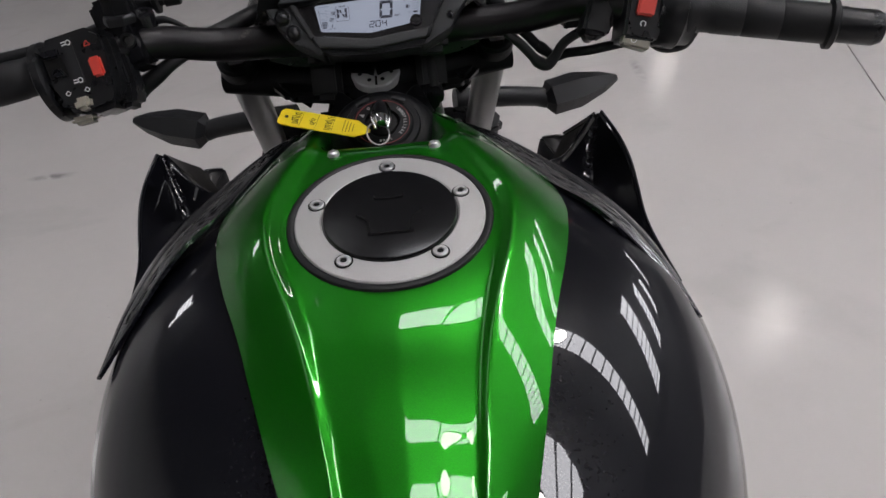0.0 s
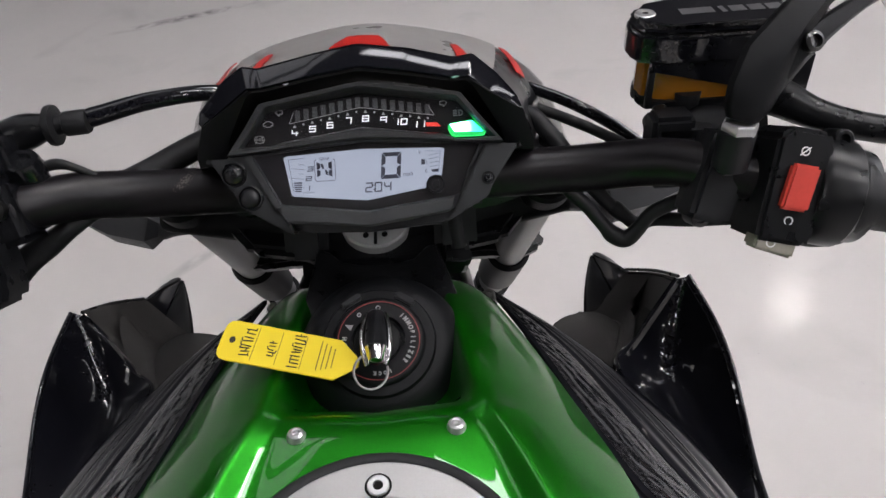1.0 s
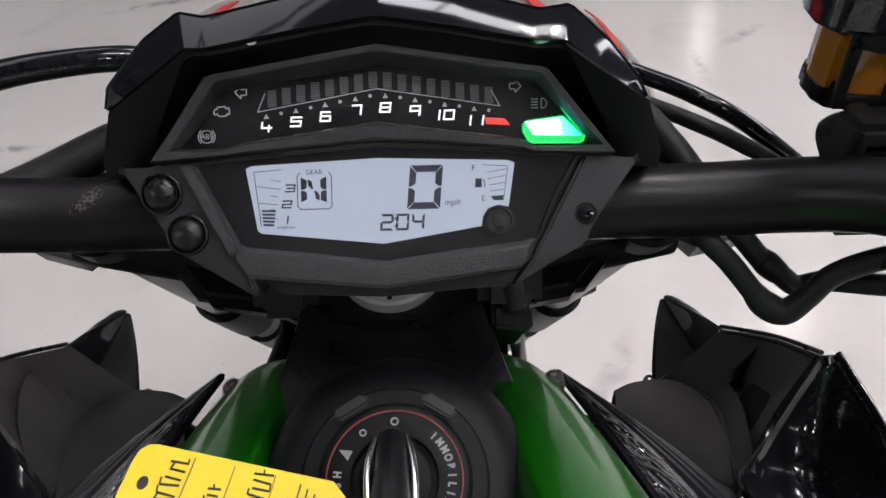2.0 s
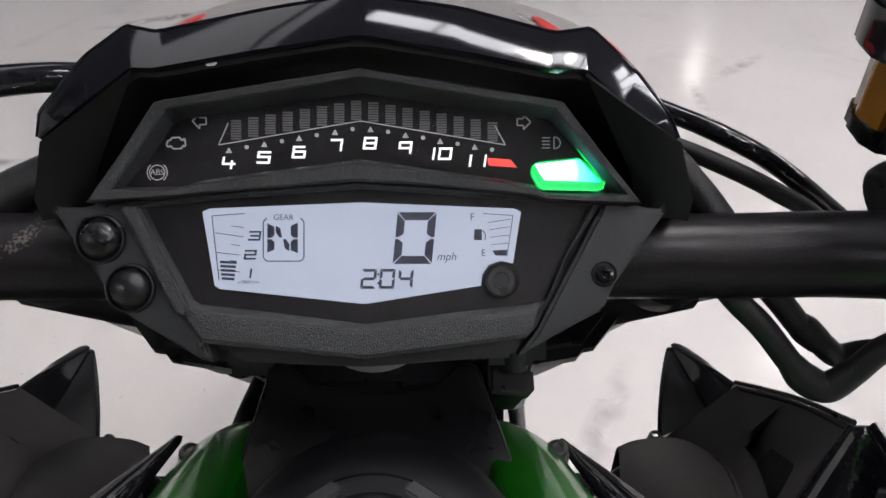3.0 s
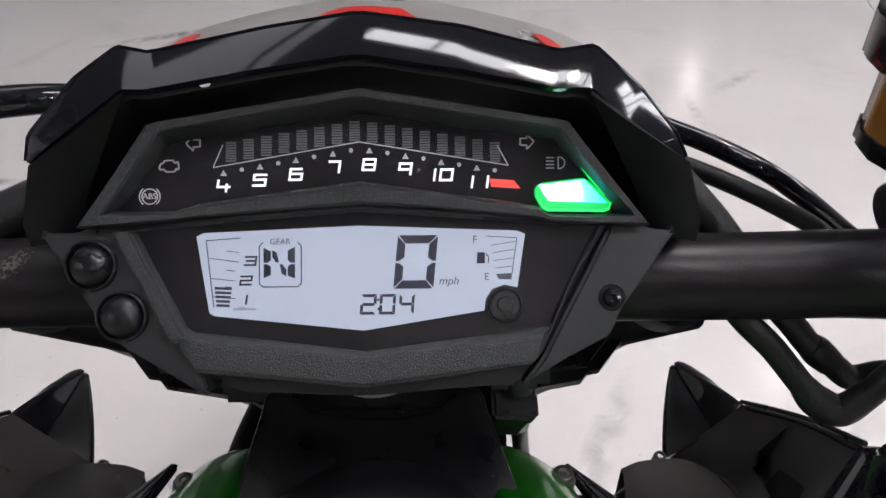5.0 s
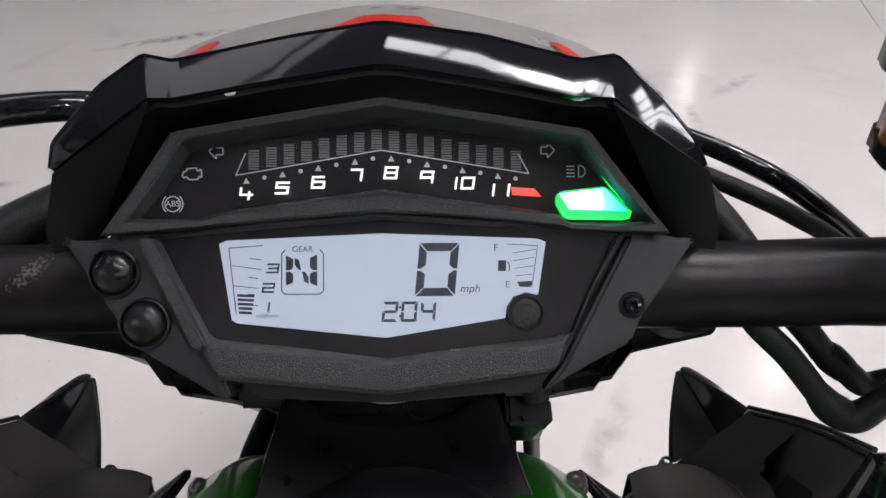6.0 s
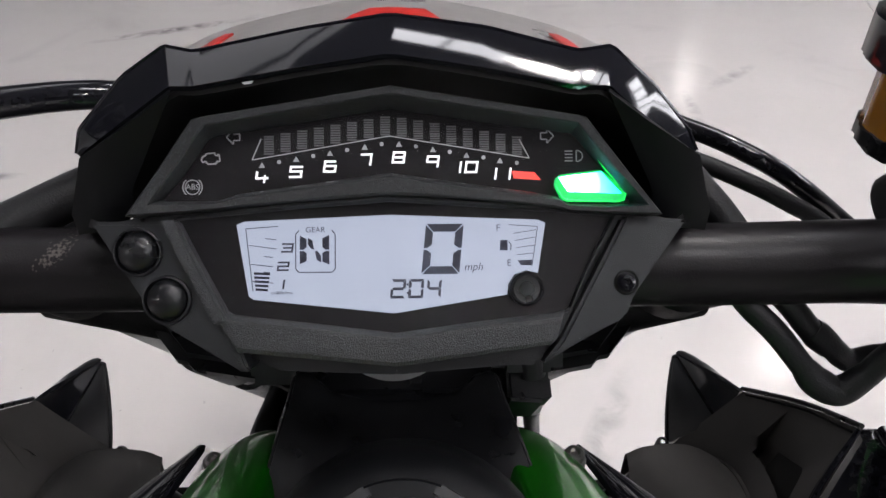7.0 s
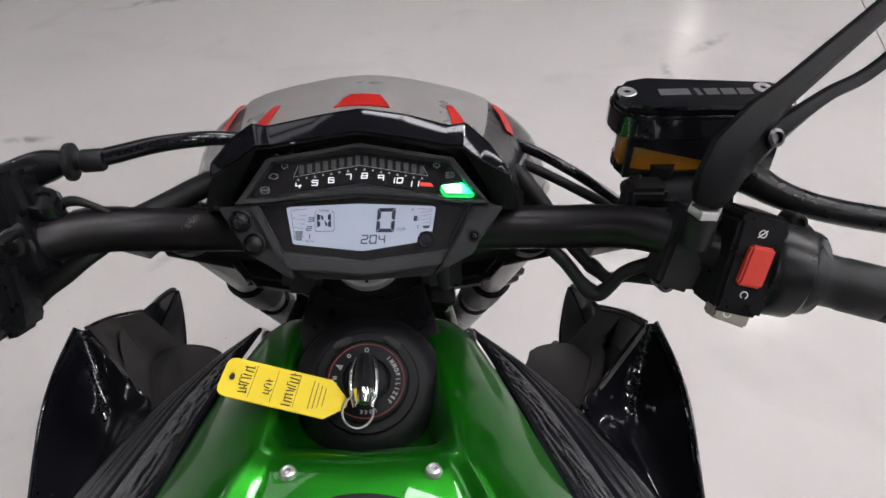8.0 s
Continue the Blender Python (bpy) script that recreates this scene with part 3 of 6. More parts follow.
# black flanks of the tank
FLANK = [  # y, edge, shoulder, widest, low
    (0.2, 0.091, 0.938, 0.123, 0.912, 0.157, 0.88, 0.158, 0.8),
    (0.1, 0.118, 0.95, 0.158, 0.919, 0.195, 0.885, 0.203, 0.8),
    (0.04, 0.132, 0.955, 0.175, 0.925, 0.215, 0.88, 0.22, 0.8),
    (0, 0.126, 0.952, 0.177, 0.923, 0.223, 0.868, 0.228, 0.79),
    (-0.04, 0.114, 0.948, 0.171, 0.922, 0.226, 0.858, 0.232, 0.78),
    (-0.08, 0.101, 0.942, 0.163, 0.913, 0.224, 0.846, 0.231, 0.77),
    (-0.13, 0.086, 0.925, 0.148, 0.893, 0.212, 0.824, 0.222, 0.75),
    (-0.195, 0.066, 0.884, 0.123, 0.856, 0.187, 0.79, 0.198, 0.72),
    (-0.26, 0.056, 0.858, 0.098, 0.832, 0.147, 0.775, 0.158, 0.71),
    (-0.33, 0.051, 0.838, 0.078, 0.815, 0.107, 0.765, 0.113, 0.71),
]
FLANK_COLS = np.array(FLANK).T
FLANK_FIT = [np.polyfit(FLANK_COLS[0], col, 5) for col in FLANK_COLS[3:]]


def flank_section(y, side):
    """One smooth curve from the cover's edge over the shoulder and the widest line to the low edge."""
    edge = [float(np.interp(-y, -FLANK_COLS[0], FLANK_COLS[k])) for k in (1, 2)]
    x1, z1, x2, z2, x3, z3 = (float(np.polyval(c, y)) for c in FLANK_FIT)
    knots = [(edge[0] - 0.004, edge[1] - 0.003), (x1, z1), (x2, z2), (x3, z3)]
    at = [0.0]
    for p, q in zip(knots, knots[1:]):
        at.append(at[-1] + math.hypot(q[0] - p[0], q[1] - p[1]))
    xs, zs = (np.polyfit(at, [k[i] for k in knots], 3) for i in (0, 1))
    return both([(float(np.polyval(xs, at[-1] * k / 24)), y, float(np.polyval(zs, at[-1] * k / 24))) for k in range(25)], side)


for side in (1, -1):
    rows = [flank_section(0.2 - 0.53 * k / 52, side) for k in range(53)]
    rows = list(zip(*[eased(col, 6) for col in zip(*rows)]))
    part("tank_flank", shell(rows, 0.003 * -side), GLOSS, bike, "gloss black knee panel", sharp=60)

# ribbed strakes beside the tank
for side in (1, -1):
    inner = both([(0.0700, 0.258, 0.9300), (0.0845, 0.212, 0.9370), (0.0975, 0.165, 0.9440), (0.1235, 0.075, 0.9525), (0.160, 0.020, 0.945), (0.2165, -0.032, 0.886)], side)
    outer = both([(0.0730, 0.260, 0.9260), (0.1080, 0.236, 0.9130), (0.1450, 0.200, 0.9050), (0.183, 0.135, 0.9030), (0.207, 0.060, 0.895), (0.2195, -0.030, 0.882)], side)
    a, b = spline(inner, 26), spline(outer, 26)
    for name, mat, s0, s1, words in (("film_strip", CLEAR_FILM, 0.06, 0.40, "black strip under crinkled clear film"), ("edge_strip", GLOSS, 0.0, 0.055, "gloss black edge strip"), ("shroud_strake", GLOSS, 0.41, 1.0, "ribbed gloss black strake")):
        rows = []
        for k, (p, q) in enumerate(zip(a, b)):
            u = k / (len(a) - 1)
            row = []
            for j in range(37):
                f = j / 36
                s = s0 + (s1 - s0) * f
                ridge = 0.006 * math.sin(math.pi * s)
                if name == "film_strip":
                    crease = noise.noise(V(22 * u - 4 * f, 4.0 * f + 6 * u, side * 7.3))
                    ridge += (0.0018 * (0.4 - abs(crease)) + 0.0004 * noise.noise(V(90 * u, 9 * f, side))) * math.sin(math.pi * f)
                elif name == "shroud_strake":
                    ridge += 0.0013 * math.sin(3 * math.pi * f / 0.6) ** 2 if f < 0.6 else 0.0020 * math.sin(math.pi * (f - 0.6) / 0.4)
                row.append(p.lerp(q, s) + V(0, 0, ridge * min(1, (p - q).length / 0.045)))
            rows.append(row)
        part(name, shell(rows, 0.003 * side), mat, bike, words, sharp=50)

# air scoops
def hollow(f):
    """Depth of the scoop's bowl across it, from its rim (0) to the fold beside the strake (1)."""
    stops = ((0.0, 0.0), (0.34, 1.0), (0.66, 0.86), (1.0, 0.0))
    for (a, p), (b, q) in zip(stops, stops[1:]):
        if a <= f <= b:
            return p + (q - p) * (0.5 - 0.5 * math.cos(math.pi * (f - a) / (b - a)))


for side in (1, -1):
    rim_line = spline(both([(0.2200, 0.277, 0.916), (0.2290, 0.243, 0.9045), (0.2320, 0.217, 0.896), (0.2310, 0.192, 0.890), (0.2275, 0.160, 0.883), (0.2215, 0.110, 0.876), (0.2195, 0.020, 0.878)], side), 6)
    base = spline(both([(0.2120, 0.279, 0.9125), (0.1900, 0.262, 0.8930), (0.1770, 0.245, 0.8865), (0.1637, 0.230, 0.8885), (0.1480, 0.206, 0.899), (0.176, 0.145, 0.898), (0.209, 0.040, 0.886)], side), 6)
    count = len(base)
    soft_base = eased(base, 14)
    rows = []
    for k in range(29):
        f = k / 28
        row = []
        for j, (p, q) in enumerate(zip(rim_line, soft_base)):
            along = math.sin(math.pi * (j / (count - 1)) ** 0.85)
            row.append(p.lerp(q, f) + V(side * -0.004, 0.014, -0.040) * hollow(f) * along)
        rows.append(row)
    for _ in range(70):
        rows = [rows[0]] + [[r[0]] + [(r[c - 1] + r[c + 1] + up[c] + r[c] + down[c] + r[c]) / 6 for c in range(1, count - 1)] + [r[-1]] for up, r, down in zip(rows, rows[1:], rows[2:])] + [rows[-1]]
    scoop = part("air_scoop", shell(rows, 0.0025 * side), GLOSS, bike, "gloss black radiator scoop", sharp=60)
    part("scoop_rim", tube([p + V(side * 0.0006, 0, 0.0010) for p in eased(rim_line, 6)], 0.0017, 10, 0), GLOSS, scoop, "rounded gloss rim")
    part("scoop_lip", tube([p + V(0, 0, 0.0006) for p in soft_base[:25]], 0.0013, 8, 0), GLOSS, scoop)
    skin_low = spline(both([(0.220, 0.330, 0.800), (0.228, 0.285, 0.775), (0.232, 0.240, 0.760), (0.233, 0.200, 0.748), (0.232, 0.165, 0.740), (0.228, 0.100, 0.740), (0.224, 0.010, 0.760)], side), 6)
    rows = [[p.lerp(q, f / 5) + V(side * 0.009 * math.sin(math.pi * f / 5), 0, 0) for p, q in zip(rim_line, skin_low)] for f in range(6)]
    part("outer_skin", shell(rows, 0.0025), GLOSS, scoop, sharp=60)

    # duct panel with its mouth, whose shade is a near-black sheet
    top = spline(both([(0.2010, 0.366, 0.8530), (0.2115, 0.322, 0.8850), (0.2140, 0.279, 0.9130)], side), 8)
    low = spline(both([(0.1760, 0.389, 0.7800), (0.1915, 0.334, 0.8200), (0.1530, 0.210, 0.8950)], side), 8)
    rows = []
    for k in range(25):
        f = k / 24
        row = []
        for j, (p, q) in enumerate(zip(top, low)):
            t = j / (len(top) - 1)
            edge = 0.44 + 0.10 * f
            inside = max(0.0, min(1.0, (f - 0.10) / 0.03)) * max(0.0, min(1.0, (0.66 - f) / 0.05)) * max(0.0, min(1.0, (t - edge) / 0.05)) * max(0.0, min(1.0, (0.95 - t) / 0.04))
            row.append(p.lerp(q, f) + V(-side * 0.002, 0.016, -0.040) * inside + V(0, 0.002, -0.004) * math.sin(math.pi * f) * (1 - t) + V(-side * 0.006, 0, -0.0165) * math.sin(math.pi * f) * t ** 3)
        rows.append(row)
    part("duct_panel", shell(rows, 0.003 * side), DUCT, scoop, "matte black duct panel", sharp=30)
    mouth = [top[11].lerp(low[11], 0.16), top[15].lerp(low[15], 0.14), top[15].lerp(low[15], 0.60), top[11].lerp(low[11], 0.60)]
    part("mouth_shade_sheet", shell([[m + V(-side * 0.002, 0.015, -0.037) for m in mouth[:2]], [m + V(-side * 0.002, 0.015, -0.037) for m in (mouth[3], mouth[2])]], 0.001), DEEP, scoop)
    part("panel_skirt", shell([low, [p + V(-side * 0.004, 0.0, -0.055) for p in low]], 0.0025), DUCT, scoop)
    part("panel_lip", tube([p + V(0, 0.0015, 0.0010) for p in top], 0.0015, 8, 0), SATIN, scoop)
    seam = [p.lerp(q, 0.045) + V(0, 0, 0.0003) for p, q in zip(top, low)][1:-1]
    part("panel_seam", tube(seam, 0.0007, 6, 0), DEEP, scoop)

    # bowed sheet of the duct with a turned rim
    crown = spline(both([(0.1400, 0.374, 0.787), (0.1500, 0.368, 0.8010), (0.1690, 0.358, 0.8140), (0.1810, 0.344, 0.8205), (0.1885, 0.328, 0.8230)], side), 6)
    foot = spline(both([(0.110, 0.268, 0.835), (0.120, 0.255, 0.856), (0.132, 0.240, 0.874), (0.142, 0.224, 0.885), (0.149, 0.208, 0.892)], side), 6)
    rows = [[p + V(0, 0.004, -0.034) for p in crown], [p + V(0, 0.004, -0.006) for p in crown], [p + V(0, 0.0025, -0.0015) for p in crown]]
    for k in range(9):
        f = k / 8
        rows.append([p.lerp(q, f) + V(0, -0.002, 0.007) * math.sin(math.pi * f) for p, q in zip(crown, foot)])
    part("duct", shell(rows, 0.0025 * side), DUCT, scoop, "matte black bowed duct", sharp=50)

    # fin: a bent blade with a crest from its tip to the notch
    def blade(a, b, c, bow, n=9, free=0.64):
        """A bowed sheet over a corner: rows run from the tip a to the line between b and c."""
        a, b, c = (Vector(p) for p in both([a, b, c], side))
        bow = V(side * bow[0], bow[1], bow[2])
        out = []
        for i in range(n + 1):
            f = i / n
            p, q = a.lerp(b, f), a.lerp(c, f)
            out.append([p.lerp(q, t / 8) + bow * math.sin(math.pi * min(1.0, f * 0.95)) ** 0.7 * ((1 - abs(t / 5 - 0.6) ** 2) if free else (1 - abs(t / 4 - 1) ** 2)) for t in range(9)])
        out[0] = [a + (p - a) * 0.45 for p in out[1]]
        return out

    tip = (0.1895, 0.4480, 0.8110)
    front = blade(tip, (0.1750 + 0.0022 * (1 - side), 0.392, 0.777), (0.1945, 0.3725, 0.8200), (-0.0055, -0.003, 0.0045))
    outer = blade(tip, (0.1945, 0.3725, 0.8200), (0.2010, 0.3690, 0.8500), (0.0045, 0.003, 0.004), 9, 0)
    fin = part("fin", shell(front, 0.003), MATTE, scoop, "pointed matte black fin", sharp=30)
    part("fin_side", shell(outer, -0.0025), GLOSS, fin, "gloss outer side of the fin", sharp=40)
    part("fin_crest", tube([row[-1] for row in front], 0.0011, 8, 0), MOULDED, fin)
    part("fin_edge", tube([row[0] for row in front], 0.0016, 8, 0), MATTE, fin)
    part("fin_tip", tube(front[0], 0.0018, 8, 0), MATTE, fin)
    m = axis_frame(both([(0.1675, 0.385, 0.7870)], side)[0], (0, -0.3, 1))
    part("duct_bolt", lathe([(0.0042, -0.014), (0.0042, -0.0005), (0.0034, 0.0012), (0.0020, 0.0018), (0.0016, 0.0006), (0.0004, 0.0006)], m, 16), DARK_STEEL, scoop)
    far, near = both([(0.160, 0.262, 0.852), (0.150, 0.206, 0.868), (0.172, 0.14, 0.868), (0.200, 0.06, 0.860)], side), both([(0.086, 0.255, 0.850), (0.098, 0.19, 0.862), (0.110, 0.12, 0.87), (0.120, 0.05, 0.87)], side)
    part("shroud_inner", shell([far, near], 0.004), DEEP, scoop)
    part("bracket", tube(both([(0.150, 0.362, 0.775), (0.110, 0.340, 0.765), (0.07, 0.30, 0.79)], side), 0.010, 12, 4), SATIN, scoop)

# ignition trim and lock
IGN_SEAT = axis_frame((-0.0045, 0.163, 0.974), (0, -0.47, 0.88))
IGN = IGN_SEAT @ Matrix.Scale(0.94, 4)
dome = lathe([(0.054, -0.045), (0.052, -0.022), (0.0475, -0.010), (0.0415, -0.0035), (0.036, -0.001), (0.030, -0.001)], IGN_SEAT, 56)
panel_rows = []
for y, z, w, sag in ((0.190, 0.946, 0.0530, 0.000), (0.205, 0.952, 0.0520, 0.001), (0.220, 0.9575, 0.0495, 0.003), (0.236, 0.9635, 0.0458, 0.007), (0.250, 0.9690, 0.0420, 0.012), (0.258, 0.9725, 0.0402, 0.014), (0.263, 0.970, 0.0396, 0.015)):
    cx = -0.0045 - 0.06 * (y - 0.19)
    half = [(1.0, 0.0), (0.93, 0.0), (0.84, -0.12), (0.62, -0.75), (0.35, -0.95)]
    left = [V(cx - w - 0.010, y + 0.004, z - 0.060), V(cx - w - 0.001, y, z - 0.003)] + [V(cx - w * f, y, z + sag * g) for f, g in half]
    right = [V(cx + w * f, y, z + sag * g) for f, g in half[::-1]] + [V(cx + w + 0.001, y, z - 0.003), V(cx + w + 0.010, y + 0.004, z - 0.060)]
    panel_rows.append(left + [V(cx, y, z - sag)] + right)
trim = part("ignition_trim", dome, DOME_BLACK, bike, "matte black trim round the lock", sharp=45)
part("trim_panel", shell(list(zip(*[spline(col, 4) for col in zip(*panel_rows)])), 0.002), SATIN, trim, sharp=40)
for k in (1, -2):
    part("trim_edge", tube([row[k] + V(0, 0, 0.0006) for row in panel_rows], 0.0011, 8, 4), SATIN, trim)
lock = part("ignition_lock", lathe([(0.0355, -0.010), (0.0355, 0.0005), (0.0345, 0.002), (0.0290, 0.0025), (0.0282, 0.0042), (0.0265, 0.0052), (0.0165, 0.0052), (0.0160, 0.001), (0.001, 0.001)], IGN, 64), DOME_BLACK, bike,
            "black ignition lock with red ring and white lettering")
part("red_line", lathe([(0.0256, 0.0046), (0.0256, 0.0055), (0.02505, 0.0055), (0.02505, 0.0046)], IGN, 72, False), RING_RED, lock)
part("lock_cylinder", lathe([(0.0135, 0.000), (0.0135, 0.0035), (0.0122, 0.0045), (0.001, 0.0045)], IGN, 40), DEEP, lock)
for a in (58, 122):
    part("lock_tab", box(0.014, 0.005, 0.003, IGN @ pose(0.0322 * math.cos(radians(a)), 0.0322 * math.sin(radians(a)), 0.003, 0, 0, a - 90), 0.001), SATIN, lock)


def arc_text(text, radius, start, step, size, name):
    for k, ch in enumerate(text):
        a = radians(start + k * step)
        lettering(name, ch, size, IGN @ pose(radius * math.cos(a), radius * math.sin(a), 0.0054, 0, 0, math.degrees(a) - 90) @ Matrix.Diagonal((0.82, 1, 1, 1)), PRINT_LOCK, lock, bold=0.00022)


arc_text("IMMOBILIZER", 0.0212, 46, -8.8, 0.0040, "letter")
arc_text("PUSH", 0.0212, 206, -10.5, 0.0040, "letter")
arc_text("LOCK", 0.0212, 288, -8.5, 0.0030, "letter")
part("push_arrow", prism(mm_early((-2.0, -2.2), (2.0, -2.2), (0, 2.6)), 0.0050, 0.0055, IGN @ pose(0.0210 * math.cos(radians(152)), 0.0210 * math.sin(radians(152)), 0, 0, 0, 62)), PRINT_LOCK, lock)
part("on_mark", lathe([(0.0016, 0.005), (0.0016, 0.0056), (0.0010, 0.0056), (0.0010, 0.005)], IGN @ pose(0, 0.0212, 0), 16, False), PRINT_LOCK, lock)
part("off_mark", lathe([(0.0014, 0.005), (0.0014, 0.0056), (0.0008, 0.0056), (0.0008, 0.005)], IGN @ pose(-0.0120, 0.0172, 0), 16, False), PRINT_LOCK, lock)

# forks, clamps and steering stem
RAKE = V(0, math.sin(radians(24.5)), -math.cos(radians(24.5)))
STEM = V(-0.0095, 0.2835, 0.980)
UP = -RAKE
SF = axis_frame(STEM, UP)
top_clamp = part("top_clamp", prism([(-0.112, 0.010), (-0.090, -0.016), (-0.045, -0.024), (-0.028, -0.034), (0.028, -0.034), (0.045, -0.024), (0.090, -0.016), (0.112, 0.010), (0.122, 0.036), (0.112, 0.060), (0.08, 0.055), (0.05, 0.040), (-0.05, 0.040), (-0.08, 0.055), (-0.112, 0.060), (-0.122, 0.036)],
                                    -0.019, -0.004, SF, 0.005), SATIN, bike, "black upper fork clamp")
stem_nut = part("stem_nut", lathe([(0.0255, -0.006), (0.0255, 0.004), (0.0243, 0.0055), (0.0105, 0.0058), (0.0098, 0.004), (0.001, 0.004)], SF, 48), NUT_ALU, bike, "machined aluminium steering stem nut")
for k in range(8):
    a = radians(22 + 45 * k)
    part("nut_hole", lathe([(0.0021, 0.004), (0.0021, 0.0062), (0.001, 0.0061)], SF @ pose(0.017 * math.cos(a), 0.017 * math.sin(a), 0), 12), DEEP, stem_nut)
part("nut_slot", box(0.0022, 0.012, 0.001, SF @ pose(0, -0.017, 0.0058), 0.0), DEEP, stem_nut)
FORK_DIR = V(-0.045, 0.88, -1.0).normalized()
for x0, y0 in ((-0.1455, 0.297), (0.1120, 0.293)):
    top = V(x0, y0, 1.0) + FORK_DIR * 0.045
    leg = part("fork_leg", tube([top - FORK_DIR * 0.034, top + FORK_DIR * 0.36], 0.0165, 24, 0), FORK, bike, "silver fork tube")
    part("fork_slider", tube([top + FORK_DIR * 0.36, top + FORK_DIR * 0.86], 0.0215, 24, 0), SATIN, leg)
    part("clamp_collar", tube([top + FORK_DIR * k for k in (0.188, 0.192, 0.300, 0.306)], [0.0185, 0.0222, 0.0222, 0.0195], 28, 0), DOME_BLACK, leg)
    lug = part("clamp_lug", tube([top + FORK_DIR * k for k in (-0.054, -0.051, -0.034, -0.030)], [0.0180, 0.0205, 0.0205, 0.0180], 28, 0), DOME_BLACK, top_clamp)
    part("fork_cap", tube([top - FORK_DIR * 0.0585, top - FORK_DIR * 0.053], [0.0125, 0.0140], 6, 0), DARK_STEEL, lug)
    near = top - FORK_DIR * 0.016 + V(math.copysign(-0.018, x0), 0, 0)
    part("clamp_arm", tube([near, near.lerp(STEM + RAKE * 0.012, 0.5), STEM + RAKE * 0.012], [0.0165, 0.0190, 0.0200], 20, 4), DOME_BLACK, top_clamp)
LOWC = axis_frame(V(-0.0125, 0.433, 0.845), -FORK_DIR)
low_clamp = part("lower_clamp", prism([(-0.150, 0.006), (-0.147, -0.008), (-0.125, -0.016), (-0.09, -0.013), (-0.05, -0.016), (0.05, -0.016), (0.09, -0.013), (0.125, -0.016), (0.147, -0.008), (0.150, 0.006), (0.136, 0.024), (0.09, 0.028), (-0.09, 0.028), (-0.136, 0.024)],
                                      -0.011, 0.011, LOWC, 0.005), SATIN, bike, "black lower fork clamp")

# handlebar
BAR_X = -0.006
HALF = [(0.0, 0.256, 1.0280), (0.09, 0.2555, 1.0285), (0.13, 0.2535, 1.0300), (0.158, 0.2470, 1.0352), (0.180, 0.2330, 1.0435), (0.200, 0.2145, 1.0488), (0.230, 0.197, 1.0470), (0.280, 0.181, 1.0420), (0.345, 0.168, 1.0360), (0.400, 0.158, 1.0310)]
bar_pts = [(BAR_X - x, y, z) for x, y, z in HALF[:0:-1]] + [(BAR_X + x, y, z) for x, y, z in HALF]
radii = [0.0111, 0.0111, 0.0115, 0.0125, 0.0137, 0.0146, 0.0150, 0.0152, 0.0152, 0.0152, 0.0152, 0.0152, 0.0150, 0.0146, 0.0137, 0.0125, 0.0115, 0.0111, 0.0111]
bar = part("handlebar", tube(bar_pts, radii, 24, 6), BAR_BLACK, bike, "matte black tapered handlebar")
for sx in (-0.052, 0.052):
    part("bar_clamp", box(0.034, 0.044, 0.044, pose(BAR_X + sx, 0.262, 1.024, -24), 0.006), MATTE, bar)
    part("riser", box(0.030, 0.034, 0.056, pose(BAR_X + sx, 0.284, 0.985, -24), 0.006), MATTE, bar)


def bar_at(x):
    """The handlebar's middle and direction at a distance out from its middle."""
    ax = abs(x)
    for p, q in zip(HALF, HALF[1:]):
        if p[0] <= ax <= q[0] or q is HALF[-1]:
            s = (ax - p[0]) / (q[0] - p[0])
            c = Vector(p).lerp(Vector(q), s)
            d = (Vector(q) - Vector(p)).normalized()
            sg = 1 if x > 0 else -1
            return V(BAR_X + sg * c.x, c.y, c.z), V(sg * d.x, d.y, d.z)


for sg in (1, -1):
    p0, d = bar_at(sg * 0.272)
    p1, _ = bar_at(sg * 0.392)
    prof = [(0.021, 0.0), (0.021, 0.004), (0.0165, 0.010), (0.0160, 0.020), (0.0166, 0.022), (0.0166, 0.045), (0.0160, 0.046), (0.0166, 0.047), (0.0166, 0.075), (0.0160, 0.076),
            (0.0166, 0.077), (0.0166, 0.112), (0.0205, 0.114), (0.0205, 0.118), (0.017, 0.120)]
    part("grip", lathe(prof, axis_frame(p0, d), 32), RUBBER, bar, "black rubber grip")
    part("bar_end", lathe([(0.0145, 0.0), (0.0145, 0.03), (0.012, 0.036), (0.004, 0.037)], axis_frame(p0 + d * 0.120, d), 24), SATIN, bar, "gloss black bar end weight")

# stays that carry the instruments
for sg in (-1, 1):
    poly = [(sg * 0.112, 1.024), (sg * 0.104, 1.010), (sg * 0.075, 1.000), (sg * 0.045, 1.000), (sg * 0.045, 1.030), (sg * 0.100, 1.030)]
    part("instrument_stay", prism(poly, -0.282, -0.256, Matrix.Translation((BAR_X, 0, 0)) @ pose(0, 0, 0, 90), 0.004), SATIN, bike, "black instrument stay")

# ---- instruments ----
FACE_N = V(0, -0.819, 0.574)
FACE = axis_frame((-0.006, 0.2275, 1.0655), FACE_N)


def mm(*pairs):
    return [(x / 1000, y / 1000) for x, y in pairs]


